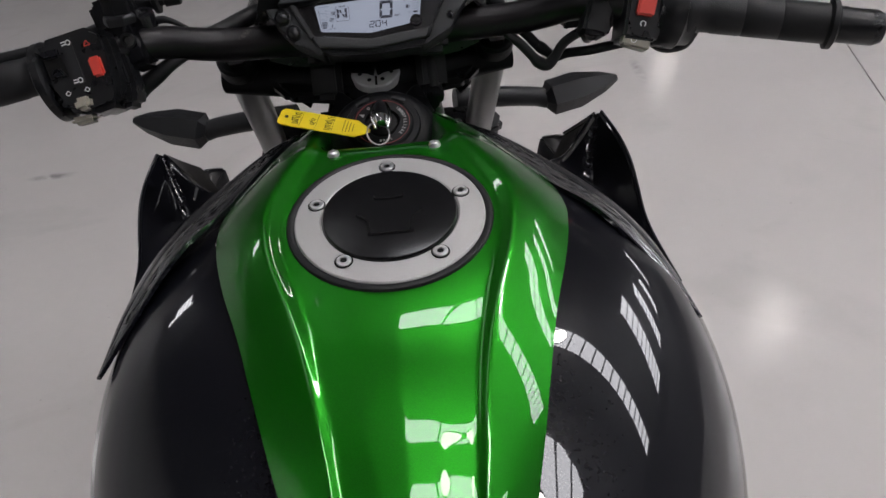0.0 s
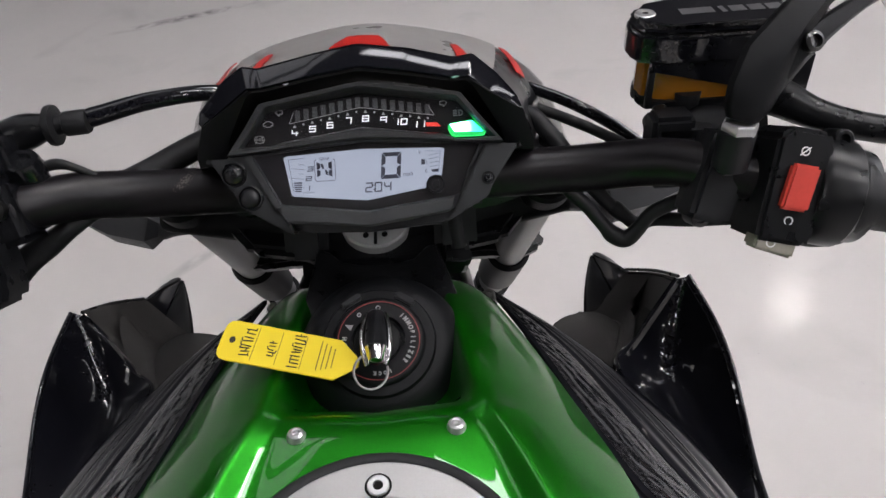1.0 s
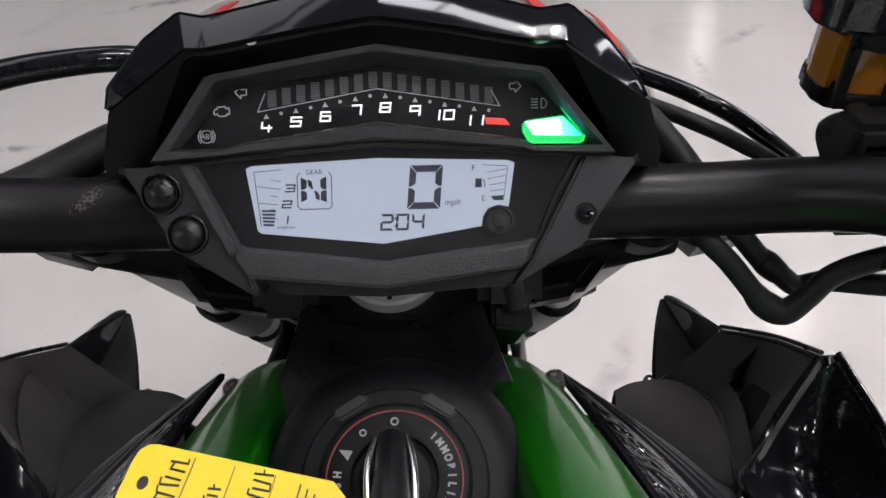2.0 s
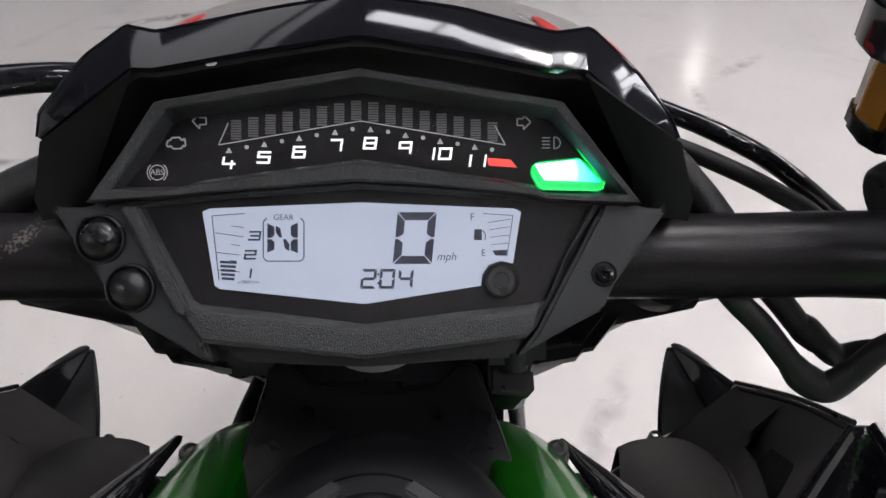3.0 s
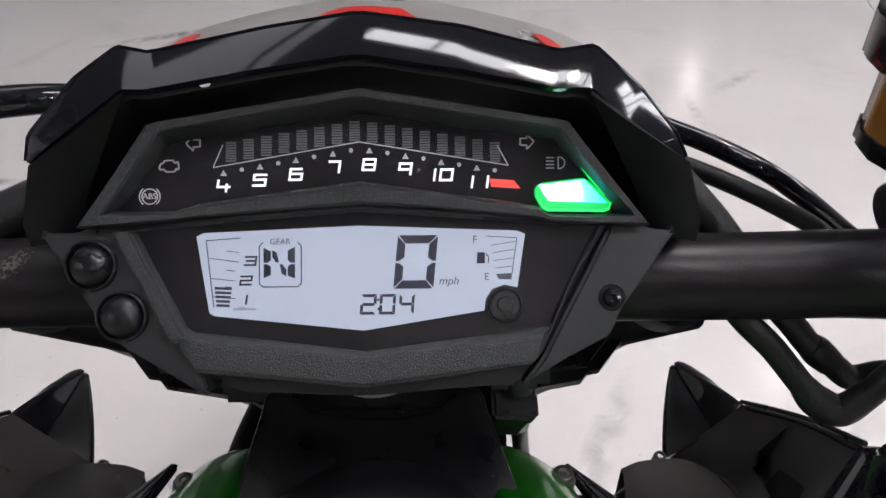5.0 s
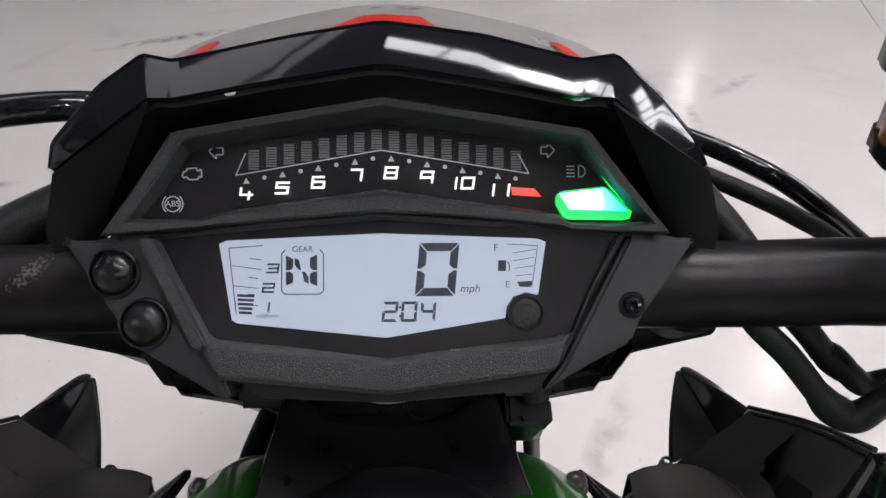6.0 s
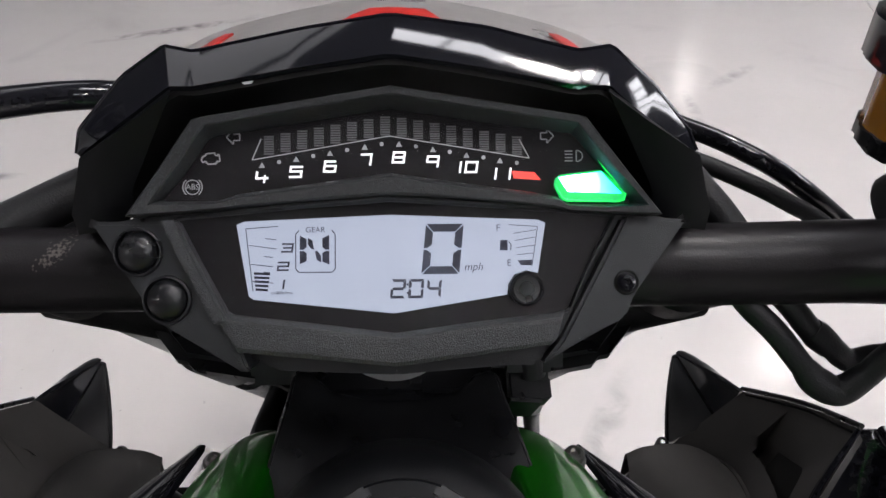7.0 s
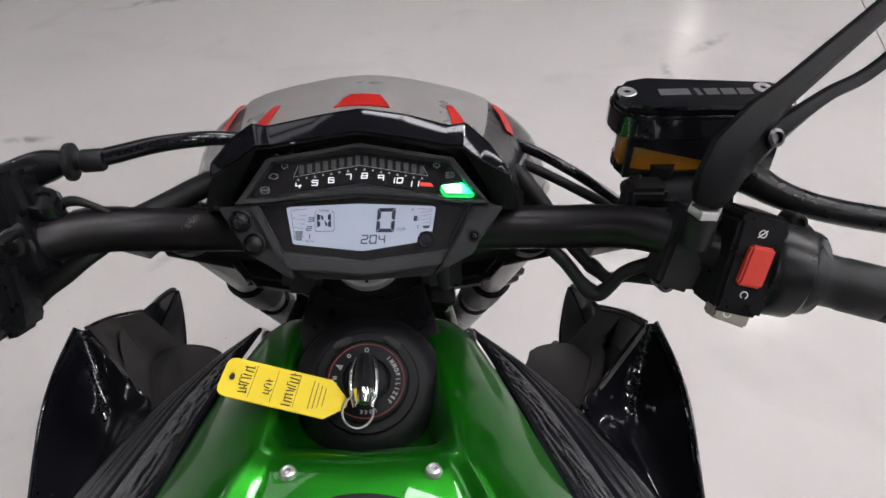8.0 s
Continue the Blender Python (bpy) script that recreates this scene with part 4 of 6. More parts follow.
cluster_out = mm((-89, 0), (-79, 2), (-59, 28), (-1, 38), (57, 28.5), (80, 2), (88, 0), (73, -23), (69, -29), (43, -43.5), (32, -42.5), (0, -45), (-38, -43), (-42.4, -44.4), (-69, -29.5), (-84, -13))
cluster = part("instrument_panel", prism(cluster_out, -0.034, -0.0045, FACE, 0.003), MATTE, bike, "angular instrument cluster with lit display")
UPPER = [  # rim outer u v, rim inner u v, rim height, foot u v: round the tachometer from the top
    (-0.6, 39.2, -0.6, 36.6, 10.5, -1.3, 34.6), (28.0, 34.6, 27.6, 32.0, 10.5, 27.5, 30.4), (55.0, 30.4, 54.6, 27.9, 10.2, 54.4, 26.8),
    (57.2, 29.8, 55.4, 26.8, 10.0, 55.9, 25.6), (68.6, 15.6, 65.6, 14.8, 8.0, 65.2, 14.6), (80.6, 1.2, 76.0, 4.2, 6.0, 73.4, 4.9),
    (64.0, 2.0, 64.0, 3.6, 5.0, 64.0, 4.7), (52.6, 2.6, 52.6, 4.2, 4.4, 52.0, 5.0), (50.0, 3.6, 49.8, 6.0, 4.2, 49.6, 7.2),
    (42.0, 4.6, 41.6, 7.4, 4.2, 42.0, 8.6), (20.0, 6.6, 20.0, 10.4, 4.2, 20.0, 11.6), (-1.2, 7.8, -1.2, 13.4, 4.2, -1.4, 14.7),
    (-24.0, 6.2, -24.0, 10.2, 4.2, -24.0, 11.6), (-46.0, 4.5, -46.6, 7.2, 4.2, -47.0, 8.5), (-52.6, 3.7, -53.2, 5.4, 4.4, -53.6, 6.4),
    (-66.0, 2.6, -66.0, 5.0, 5.0, -68.0, 6.4), (-79.0, 1.6, -71.4, 5.4, 6.0, -70.4, 6.8), (-68.4, 15.6, -64.4, 14.6, 8.0, -63.8, 14.4),
    (-58.6, 29.4, -55.6, 26.4, 10.0, -56.4, 25.4), (-55.6, 30.2, -54.4, 27.6, 10.2, -54.0, 26.4), (-28.0, 34.7, -27.6, 32.1, 10.5, -27.6, 30.5)]


def rim(table, low, mat_name, label):
    """A raised rim: outer wall, a narrow level crest with eased edges, and a wall down to the glass."""
    rows = [[], [], [], [], [], [], []]
    for ou, ov, iu, iv, h, fu, fv in table:
        for row, (u, v, n) in zip(rows, ((ou, ov, low), (ou, ov, h - 0.6), (ou * 0.85 + iu * 0.15, ov * 0.85 + iv * 0.15, h), (ou * 0.15 + iu * 0.85, ov * 0.15 + iv * 0.85, h),
                                         (iu, iv, h - 0.5), (fu, fv, -0.5), (fu, fv, low))):
            row.append(FACE @ V(u / 1000, v / 1000, n / 1000))
    bm, vs = grid(rows, True)
    for k in range(len(table)):
        j = (k + 1) % len(table)
        bm.faces.new((vs[0][j], vs[0][k], vs[6][k], vs[6][j]))
    return part("bezel", bm, mat_name, cluster, label, sharp=22)


rim(UPPER, -6.0, RIM_GRAIN, "fine-grained dark tachometer rim")
part("tachometer_face", prism(mm((-1.5, 36), (56.5, 27.5), (76, 4), (58, 4), (48, 7), (34, 9), (-1, 13), (-31, 9), (-50, 6.5), (-72, 5.5), (-58, 27)), -0.004, -0.002, FACE), PANEL_DARK, cluster)
LOWER = [(-46.6, -38.9, -47.6, -29.6, 4.5, -48.6, -28.2), (-24.0, -41.2, -24.4, -32.2, 4.5, -24.6, -31.0), (0.2, -43.7, 0.3, -35.4, 4.5, 0.2, -34.2),
         (24.0, -40.8, 24.4, -32.2, 4.5, 24.6, -31.0), (46.9, -37.6, 47.8, -29.8, 4.5, 48.6, -28.4), (48.2, -36.6, 50.6, -29.0, 4.2, 51.4, -27.6),
         (51.0, -35.0, 53.4, -28.0, -1.2, 53.8, -27.0), (60.0, -14.0, 59.4, -14.0, -1.2, 59.0, -14.0), (70.0, 1.2, 68.0, 1.8, -1.2, 67.0, 1.0), (34.0, 5.2, 34.0, 4.4, 0.6, 34.0, 3.6), (-1.2, 7.6, -1.2, 6.8, 1.0, -1.2, 6.0),
         (-34.0, 5.2, -34.0, 4.4, 0.6, -34.0, 3.6), (-66.6, 1.2, -66.0, 1.6, -1.2, -65.4, 0.6), (-58.0, -14.0, -57.6, -14.0, -1.2, -57.4, -14.0), (-50.6, -33.0, -50.4, -28.6, 3.6, -50.6, -27.0)]
rim(LOWER, -6.0, GRAINED, "grained dark display rim")
part("display_surround", prism(mm((-66, 1), (-1, 6.5), (67, 1.4), (52.0, -28.4), (-0.8, -35.6), (-51.5, -28.4)), -0.004, -0.0022, FACE), PANEL_DARK, cluster)
for poly in (mm((-91.3, 0.4), (-67.6, 0.4), (-50.4, -29.0), (-43.4, -44.9), (-46.5, -45.2), (-54.3, -40.3), (-71.0, -30.2), (-78.4, -19.4)), mm((70.4, 0.9), (89.8, -0.1), (73.3, -23.2), (70.6, -29.9), (56.8, -37.1), (44.4, -44.3), (50.6, -36.6))):
    part("side_panel", prism(poly, -0.016, 0.0006, FACE, 0.0011), SIDE_GREY, cluster, "fine-grained dark grey side panel")
part("panel_rib", joined(prism(mm((-70.0, 0.6), (-64.6, 0.6), (-50.6, -27.4), (-49.6, -29.6), (-53.6, -31.2)), -0.002, 0.0046, FACE, 0.0008),
                         prism(mm((-53.0, -30.2), (-50.2, -29.4), (-46.2, -37.4), (-43.6, -44.4), (-46.2, -43.8)), -0.002, 0.0026, FACE, 0.0008)), GRAINED, cluster, "coarse-grained rib beside the buttons")
part("lower_lip", prism(mm((-46.0, -38.0), (47.5, -37.0), (44.0, -44.5), (33.0, -44.6), (0.2, -47.0), (-37.0, -45.2)), -0.020, -0.001, FACE, 0.0015), MATTE, cluster)
for u, v in ((-76.7, -8.8), (-68.1, -23.2)):
    m = FACE @ pose(u / 1000, v / 1000, 0)
    button = part("push_button", lathe([(0.0060, 0.0), (0.0060, 0.0012), (0.0058, 0.0020), (0.0053, 0.0029), (0.0045, 0.0038), (0.0034, 0.0045), (0.0020, 0.0050), (0.0004, 0.0052)], m, 40), SATIN, cluster, "round black push button")
    part("button_ring", lathe([(0.0074, 0.0), (0.0072, 0.0022), (0.0066, 0.0024), (0.0062, 0.0006)], m, 32, False), SATIN, cluster)
m = FACE @ pose(0.0708, -0.0193, 0.0)
part("screw_well", lathe([(0.0029, 0.0002), (0.0034, 0.0009), (0.0038, 0.0009), (0.0040, 0.0004)], m, 28, False), DEEP, cluster)
part("face_screw", lathe([(0.0029, -0.001), (0.0029, 0.0012), (0.0022, 0.0022), (0.0012, 0.0024), (0.0008, 0.0012), (0.0004, 0.0012)], m, 20), GLOSS, cluster, "black cross-head screw")

# display
Z1 = -0.0018
lcd = part("display", prism(mm((-48.1, -0.8), (-46, 0.2), (-1.5, 2.0), (44, 0.2), (46.3, -0.8), (43.9, -16.2), (40.2, -15.4), (36.6, -16.6), (34.7, -19.5), (34.3, -22.8), (-0.3, -28.2), (-43.0, -23.6), (-44.5, -22.6)), -0.0022, Z1, FACE), LCD, cluster,
           "backlit pale blue display")
DISP = FACE @ pose(0, 0, Z1)


def flat(name, poly, mat, parent=None, h=0.00012, lift=0.0):
    part(name, prism(poly, lift, lift + h, DISP), mat, parent or cluster)


def seven(digit, x, y, w, h, t, lean, name="segment", mat=LCD_INK):
    """A seven-segment figure centred at x, y in millimetres."""
    on = {"0": "abcdef", "2": "abged", "4": "fgbc"}[digit]
    g = t * 0.12
    hw, hh = w / 2, h / 2
    shapes = {
        "a": [(-hw + g, hh), (hw - g, hh), (hw - t, hh - t), (-hw + t, hh - t)],
        "d": [(-hw + g, -hh), (hw - g, -hh), (hw - t, -hh + t), (-hw + t, -hh + t)],
        "f": [(-hw, hh - g), (-hw + t, hh - t - g), (-hw + t, t * 0.55), (-hw + t * 0.4, g), (-hw, g)],
        "b": [(hw, hh - g), (hw - t, hh - t - g), (hw - t, t * 0.55), (hw - t * 0.4, g), (hw, g)],
        "e": [(-hw, -hh + g), (-hw + t, -hh + t + g), (-hw + t, -t * 0.55), (-hw + t * 0.4, -g), (-hw, -g)],
        "c": [(hw, -hh + g), (hw - t, -hh + t + g), (hw - t, -t * 0.55), (hw - t * 0.4, -g), (hw, -g)],
        "g": [(-hw + t * 0.5, 0), (-hw + t, t * 0.5), (hw - t, t * 0.5), (hw - t * 0.5, 0), (hw - t, -t * 0.5), (-hw + t, -t * 0.5)],
    }
    for s in on:
        flat(name, mm(*[(x + px + lean * py, y + py) for px, py in shapes[s]]), mat)


seven("0", 14.6, -8.6, 11.6, 15.4, 2.4, 0.10)
seven("2", 0.9, -20.7, 4.6, 5.9, 0.85, 0.08)
seven("0", 6.4, -20.7, 4.6, 5.9, 0.85, 0.08)
seven("4", 11.9, -20.7, 4.4, 5.9, 0.85, 0.08)
for dy in (-19.4, -22.0):
    flat("colon_dot", mm((3.5, dy + 0.35), (4.1, dy + 0.35), (4.1, dy - 0.35), (3.5, dy - 0.35)), LCD_INK)
for poly in (mm((-29.0, -4.2), (-26.9, -5.2), (-26.9, -7.7), (-27.8, -8.5), (-29.0, -8.5)), mm((-29.0, -8.9), (-27.8, -8.9), (-26.9, -9.6), (-26.9, -12.0), (-29.0, -12.9)),
             mm((-20.0, -4.0), (-22.1, -5.0), (-22.1, -7.7), (-21.2, -8.5), (-20.0, -8.5)), mm((-20.0, -8.9), (-21.2, -8.9), (-22.1, -9.6), (-22.1, -12.2), (-20.0, -13.1)),
             mm((-26.5, -4.9), (-25.2, -5.6), (-24.6, -8.4), (-25.4, -8.4), (-26.5, -6.9)), mm((-22.5, -12.4), (-23.8, -11.7), (-24.4, -8.9), (-23.6, -8.9), (-22.5, -10.4))):
    flat("segment", poly, LCD_INK)
gear_out = mm((-29.2, -2.6), (-30.2, -3.8), (-30.2, -14.4), (-29.2, -15.4), (-19.2, -15.4), (-18.2, -14.4), (-18.2, -3.8), (-19.2, -2.6))
for a, b in zip(gear_out, gear_out[1:]):
    d = (Vector(b) - Vector(a)).normalized() * 0.0001
    nrm = V(-d.y, d.x) * 1.6
    flat("gear_outline", [tuple(Vector(a) + nrm), tuple(Vector(b) + nrm), tuple(Vector(b) - nrm), tuple(Vector(a) - nrm)], LCD_INK)
lettering("gear_word", "GEAR", 0.0024, DISP @ pose(-0.0242, -0.0025, 0.0002), LCD_INK, cluster)
lettering("unit_word", "mph", 0.0033, DISP @ pose(0.0240, -0.0142, 0.0002), LCD_INK, cluster, 0.25)
lettering("fuel_letter", "F", 0.0030, DISP @ pose(0.0317, -0.0024, 0.0002), LCD_INK, cluster)
lettering("fuel_letter", "E", 0.0028, DISP @ pose(0.0350, -0.0131, 0.0002), LCD_INK, cluster)
lettering("unit_word", "x1000r/min", 0.0014, DISP @ pose(-0.0345, -0.0216, 0.0002), LCD_INK, cluster, 0.2)


def line(name, a, b, w, mat):
    a, b = Vector(a) / 1000, Vector(b) / 1000
    n = (b - a).normalized()
    n = V(-n.y, n.x) * w / 2000
    flat(name, [tuple(a + n), tuple(b + n), tuple(b - n), tuple(a - n)], mat)


STROKES = {"0": [(0, 0, 1, 0), (1, 0, 1, 1), (1, 1, 0, 1), (0, 1, 0, 0)], "1": [(0.8, 0, 0.8, 1)], "2": [(0, 1, 1, 1), (1, 1, 1, 0.5), (1, 0.5, 0, 0.5), (0, 0.5, 0, 0), (0, 0, 1, 0)],
           "3": [(0, 1, 1, 1), (1, 1, 1, 0), (0.15, 0.5, 1, 0.5), (0, 0, 1, 0)], "4": [(0, 1, 0, 0.4), (0, 0.4, 1, 0.4), (0.75, 0.62, 0.75, 0)],
           "5": [(1, 1, 0, 1), (0, 1, 0, 0.55), (0, 0.55, 1, 0.55), (1, 0.55, 1, 0), (1, 0, 0, 0)], "6": [(0.9, 1, 0, 1), (0, 1, 0, 0), (0, 0, 1, 0), (1, 0, 1, 0.55), (1, 0.55, 0, 0.55)],
           "7": [(0.1, 1, 1, 1), (1, 1, 1, 0)], "8": [(0, 0, 1, 0), (1, 0, 1, 1), (1, 1, 0, 1), (0, 1, 0, 0), (0, 0.5, 1, 0.5)], "9": [(1, 0.45, 0, 0.45), (0, 0.45, 0, 1), (0, 1, 1, 1), (1, 1, 1, 0)]}


def square_figures(text, u, v, w, h, t, mat):
    """Broad square-cut figures of single strokes, centred at u, v."""
    step = w * 0.98 if "1" in text else w * 1.3
    lean = 0.12
    for k, ch in enumerate(text):
        cx = u + (k - (len(text) - 1) / 2) * step * 1.12
        for x0, y0, x1, y1 in STROKES[ch]:
            a = Vector((cx + (x0 - 0.5) * (w - t) + lean * (y0 - 0.5) * h, v + (y0 - 0.5) * (h - t)))
            b = Vector((cx + (x1 - 0.5) * (w - t) + lean * (y1 - 0.5) * h, v + (y1 - 0.5) * (h - t)))
            d = (b - a).normalized() * t * 0.45
            line("scale_figure", a - d, b + d, t, mat)


for ch, u, v in (("3", -32.7, -7.9), ("2", -34.0, -13.5), ("1", -34.8, -19.0)):
    square_figures(ch, u, v, 3.6, 2.9, 0.55, LCD_INK)
line("scale_line", (-45.3, -2.0), (-35.5, -1.3), 0.25, LCD_INK)
line("scale_line", (-45.3, -2.0), (-43.2, -21.0), 0.25, LCD_INK)
for u0, v0, u1, v1 in ((-39.5, -5.0, -36, -5.4), (-44.3, -7.0, -36, -8.2), (-39.8, -10.4, -37, -10.8), (-43.9, -12.8, -37, -13.6), (-40, -15.2, -38, -15.4), (-43.5, -18.0, -37, -18.6)):
    line("scale_line", (u0, v0), (u1, v1), 0.22, LCD_INK)
for k in range(5):
    v = -15.6 - k * 1.22
    line("bar_segment", (-42.9 + k * 0.12, v), (-38.0 - k * 0.18, v - 0.25), 0.75, LCD_INK)
line("fuel_line", (35.0, -1.3), (43.9, -1.9), 0.22, LCD_INK)
line("fuel_line", (43.9, -1.9), (42.1, -14.0), 0.22, LCD_INK)
for k, (u0, v0, u1, v1) in enumerate(((36.5, -4.0, 43.5, -2.9), (36.8, -6.2, 43.0, -5.2), (37.2, -8.4, 42.8, -7.7), (37.5, -10.6, 42.4, -10.1))):
    line("fuel_line", (u0, v0), (u1, v1), 0.2, LCD_INK)
flat("fuel_segment", mm((37.7, -12.3), (42.2, -12.1), (41.9, -13.9), (38.6, -13.8)), LCD_INK)
flat("pump_icon", mm((32.4, -6.0), (34.6, -6.0), (34.6, -9.2), (32.2, -9.2)), LCD_INK)
line("pump_icon", (34.9, -6.4), (35.7, -7.4), 0.3, LCD_INK)
line("pump_icon", (35.7, -7.4), (35.5, -9.2), 0.3, LCD_INK)
m = FACE @ pose(0.0402, -0.0211, -0.002)
part("trip_knob", lathe([(0.0053, 0.0), (0.0053, 0.0022), (0.0046, 0.0028), (0.0040, 0.0022), (0.0024, 0.0022), (0.0022, 0.0028), (0.0004, 0.003)], m, 32), SATIN, cluster, "round dark reset knob")

# tachometer
for k in range(16):
    u = -38.2 + 5.07 * k
    rise = 26.6 - abs(u + 1.5) * 0.165
    for j in range(8):
        v = rise + 0.3 + j * 0.75
        line("bar_tick", (u - 1.5, v), (u + 1.5, v), 0.5, PRINT_DIM)
for a, b in (((-43.3, 19.0), (-1.5, 26.2)), ((-1.5, 26.2), (41.6, 19.2)), ((-43.3, 19.0), (-40.5, 25.5)), ((41.6, 19.2), (38.5, 25.0))):
    line("scale_line", a, b, 0.28, PRINT_GREY)
for ch, u, v in (("4", -40.3, 13.7), ("5", -30.0, 15.3), ("6", -19.6, 16.9), ("7", -8.8, 19.0), ("8", 1.4, 19.6), ("9", 11.8, 18.3), ("10", 21.5, 16.5), ("11", 32.4, 14.4)):
    square_figures(ch, u, v, 4.0, 3.7, 0.64, LIT_WHITE)
for k, (u, v) in enumerate(((-40.3, 17.4), (-29.9, 19.2), (-19.6, 21.0), (-9.0, 22.8), (1.5, 23.7), (11.9, 22.0), (22.2, 20.2), (32.5, 18.5))):
    flat("scale_mark", mm((u - 0.95, v - 0.8), (u + 0.95, v - 0.8), (u, v + 0.9)), PRINT_GREY)
    w, x = (u + 5.2, v + (0.95 if u < -5 else -0.75 if u > 0 else 0.6))
    flat("scale_dot", mm(*[(w + 0.62 * math.cos(a), x + 0.62 * math.sin(a)) for a in (2 * math.pi * j / 12 for j in range(12))]), PRINT_GREY)
flat("red_zone", mm((36.2, 15.3), (43.2, 14.8), (45.2, 12.4), (36.7, 13.0)), LIT_RED)


def arrow(u, s):
    pts = [(2.1, 0), (0, 2.2), (0, 1.0), (-1.9, 1.0), (-1.9, -1.0), (0, -1.0), (0, -2.2)]
    pts = [(u + s * x, 26 + y) for x, y in pts]
    for a, b in zip(pts, pts[1:] + pts[:1]):
        line("arrow_icon", a, b, 0.4, PRINT_GREY)


arrow(-48.9, -1)
arrow(47.1, 1)
lettering("abs_word", "ABS", 0.0024, DISP @ pose(-0.0613, 0.0108, 0.0002), PRINT_GREY, cluster)


def ring_icon(u, v, r, w, a0=0, a1=360, mat=PRINT_GREY):
    n = 24
    pts = [(u + r * math.cos(radians(a0 + (a1 - a0) * k / n)), v + r * math.sin(radians(a0 + (a1 - a0) * k / n))) for k in range(n + 1)]
    for a, b in zip(pts, pts[1:]):
        line("ring_icon", a, b, w, mat)


ring_icon(-61.3, 10.8, 2.2, 0.3)
ring_icon(-61.3, 10.8, 2.9, 0.3, 130, 230)
ring_icon(-61.3, 10.8, 2.9, 0.3, -50, 50)
eng = [(-58.6, 19.0), (-58.2, 20.2), (-57.4, 20.3), (-57.2, 21.0), (-54.6, 21.2), (-54.4, 20.5), (-53.8, 20.3), (-53.6, 20.8), (-53.2, 20.7), (-53.0, 18.6), (-53.6, 18.5), (-53.8, 18.9), (-54.2, 17.9), (-56.6, 17.8), (-57.4, 18.7), (-58.2, 18.3)]
for a, b in zip(eng, eng[1:] + eng[:1]):
    line("engine_icon", a, b, 0.4, PRINT_GREY)
for k in range(4):
    line("beam_icon", (52.6, 21.3 - k * 1.0), (55.0, 21.3 - k * 1.0), 0.35, PRINT_GREY)
ring_icon(56.4, 19.8, 1.7, 0.35, -90, 90)
line("beam_icon", (56.2, 21.6), (56.2, 18.0), 0.35, PRINT_GREY)
lamp = mm((49.2, 12.6), (50.8, 13.8), (63.0, 15.2), (64.6, 14.4), (71.2, 8.4), (70.4, 6.0), (69.0, 5.4), (52.6, 5.6), (51.0, 6.4), (49.0, 10.2))
core = mm((50.2, 13.0), (63.2, 14.6), (69.6, 7.9), (53.0, 8.6))
part("neutral_lamp", prism(lamp, -0.0015, 0.0003, FACE, 0.0003), NEUTRAL, cluster, "green neutral lamp, lit")
part("lamp_core", prism(core, 0.0003, 0.0008, FACE), NEUTRAL_CORE, cluster)
part("lamp_edge", tube([FACE @ V(x / 1000, y / 1000, 0.0007) for x, y in ((60.4, 21.2), (64.8, 15.0), (71.0, 8.4), (70.2, 6.0), (68.6, 5.5), (53.0, 5.8), (51.2, 6.6), (49.4, 10.0))], 0.00028, 6, 0), NEUTRAL_RIM, cluster)
cover = part("display_cover", prism(mm((-65, 0.5), (-1, 5.6), (66, 0.8), (51.2, -28.0), (0.1, -34.4), (-50.6, -27.8)), 0.0004, 0.0012, FACE), GLASS, cluster, "clear display cover")
cover.visible_shadow = False
cover = part("display_cover", prism(mm((-1.4, 35.6), (55.0, 27.4), (74.4, 4.4), (49.6, 6.6), (42, 8.2), (20, 11.2), (-1.4, 14.2), (-24, 11.2), (-47, 8.0), (-54, 6.0), (-71, 6.2), (-55.4, 27.0)), 0.0014, 0.0022, FACE), GLASS, cluster, "clear tachometer cover")
cover.visible_shadow = False

# visor over the instruments
def F(u, v, n):
    return FACE @ V(u / 1000, v / 1000, n / 1000)


edge_lo = [(-93.4, 20.0, 3), (-86, 23.2, 8.5), (-75, 29.2, 14), (-62.6, 37.5, 16.5), (-56.2, 37.4, 16.5), (-28, 42.3, 17.5), (-0.2, 46.4, 18.0), (28, 42.2, 17.5), (53.5, 37.5, 16.5), (62.4, 37.6, 16.5), (74, 28.8, 12), (83.5, 21.4, 7), (88.6, 18.8, 3.5)]
edge_hi = [(-94.6, 20.8, 2), (-93.0, 27.6, 4), (-79.4, 43.2, 6), (-66.5, 51.1, 9), (-57.8, 49.35, 9.25), (-26, 55.85, 10.15), (-0.5, 59.95, 10.55), (28, 56.25, 10.15), (54.8, 49.65, 9.25), (65.1, 51.2, 9), (78.6, 40.0, 6), (89.3, 27.4, 4), (92.2, 20.8, 3)]
root_lo = [(-88, 2, -18), (-80, 8, -18), (-71, 22, -18), (-60, 36, -18), (-53, 38, -18), (-28, 43, -18), (0, 47, -18), (28, 43, -18), (52, 38, -18), (59, 36, -18), (69, 22, -18), (78, 8, -18), (85, 2, -18)]
crest = [(-94, 19, -4), (-91.5, 27, -4), (-79, 42, -3), (-66, 50.5, 0), (-57.5, 50.0, 1.0), (-26, 56.4, 1.5), (-0.5, 60.6, 2), (28, 56.8, 1.5), (54.4, 50.2, 1.0), (64.6, 50.6, 0), (78, 39, -3), (88.6, 26.4, -4), (91.4, 19.4, -4)]


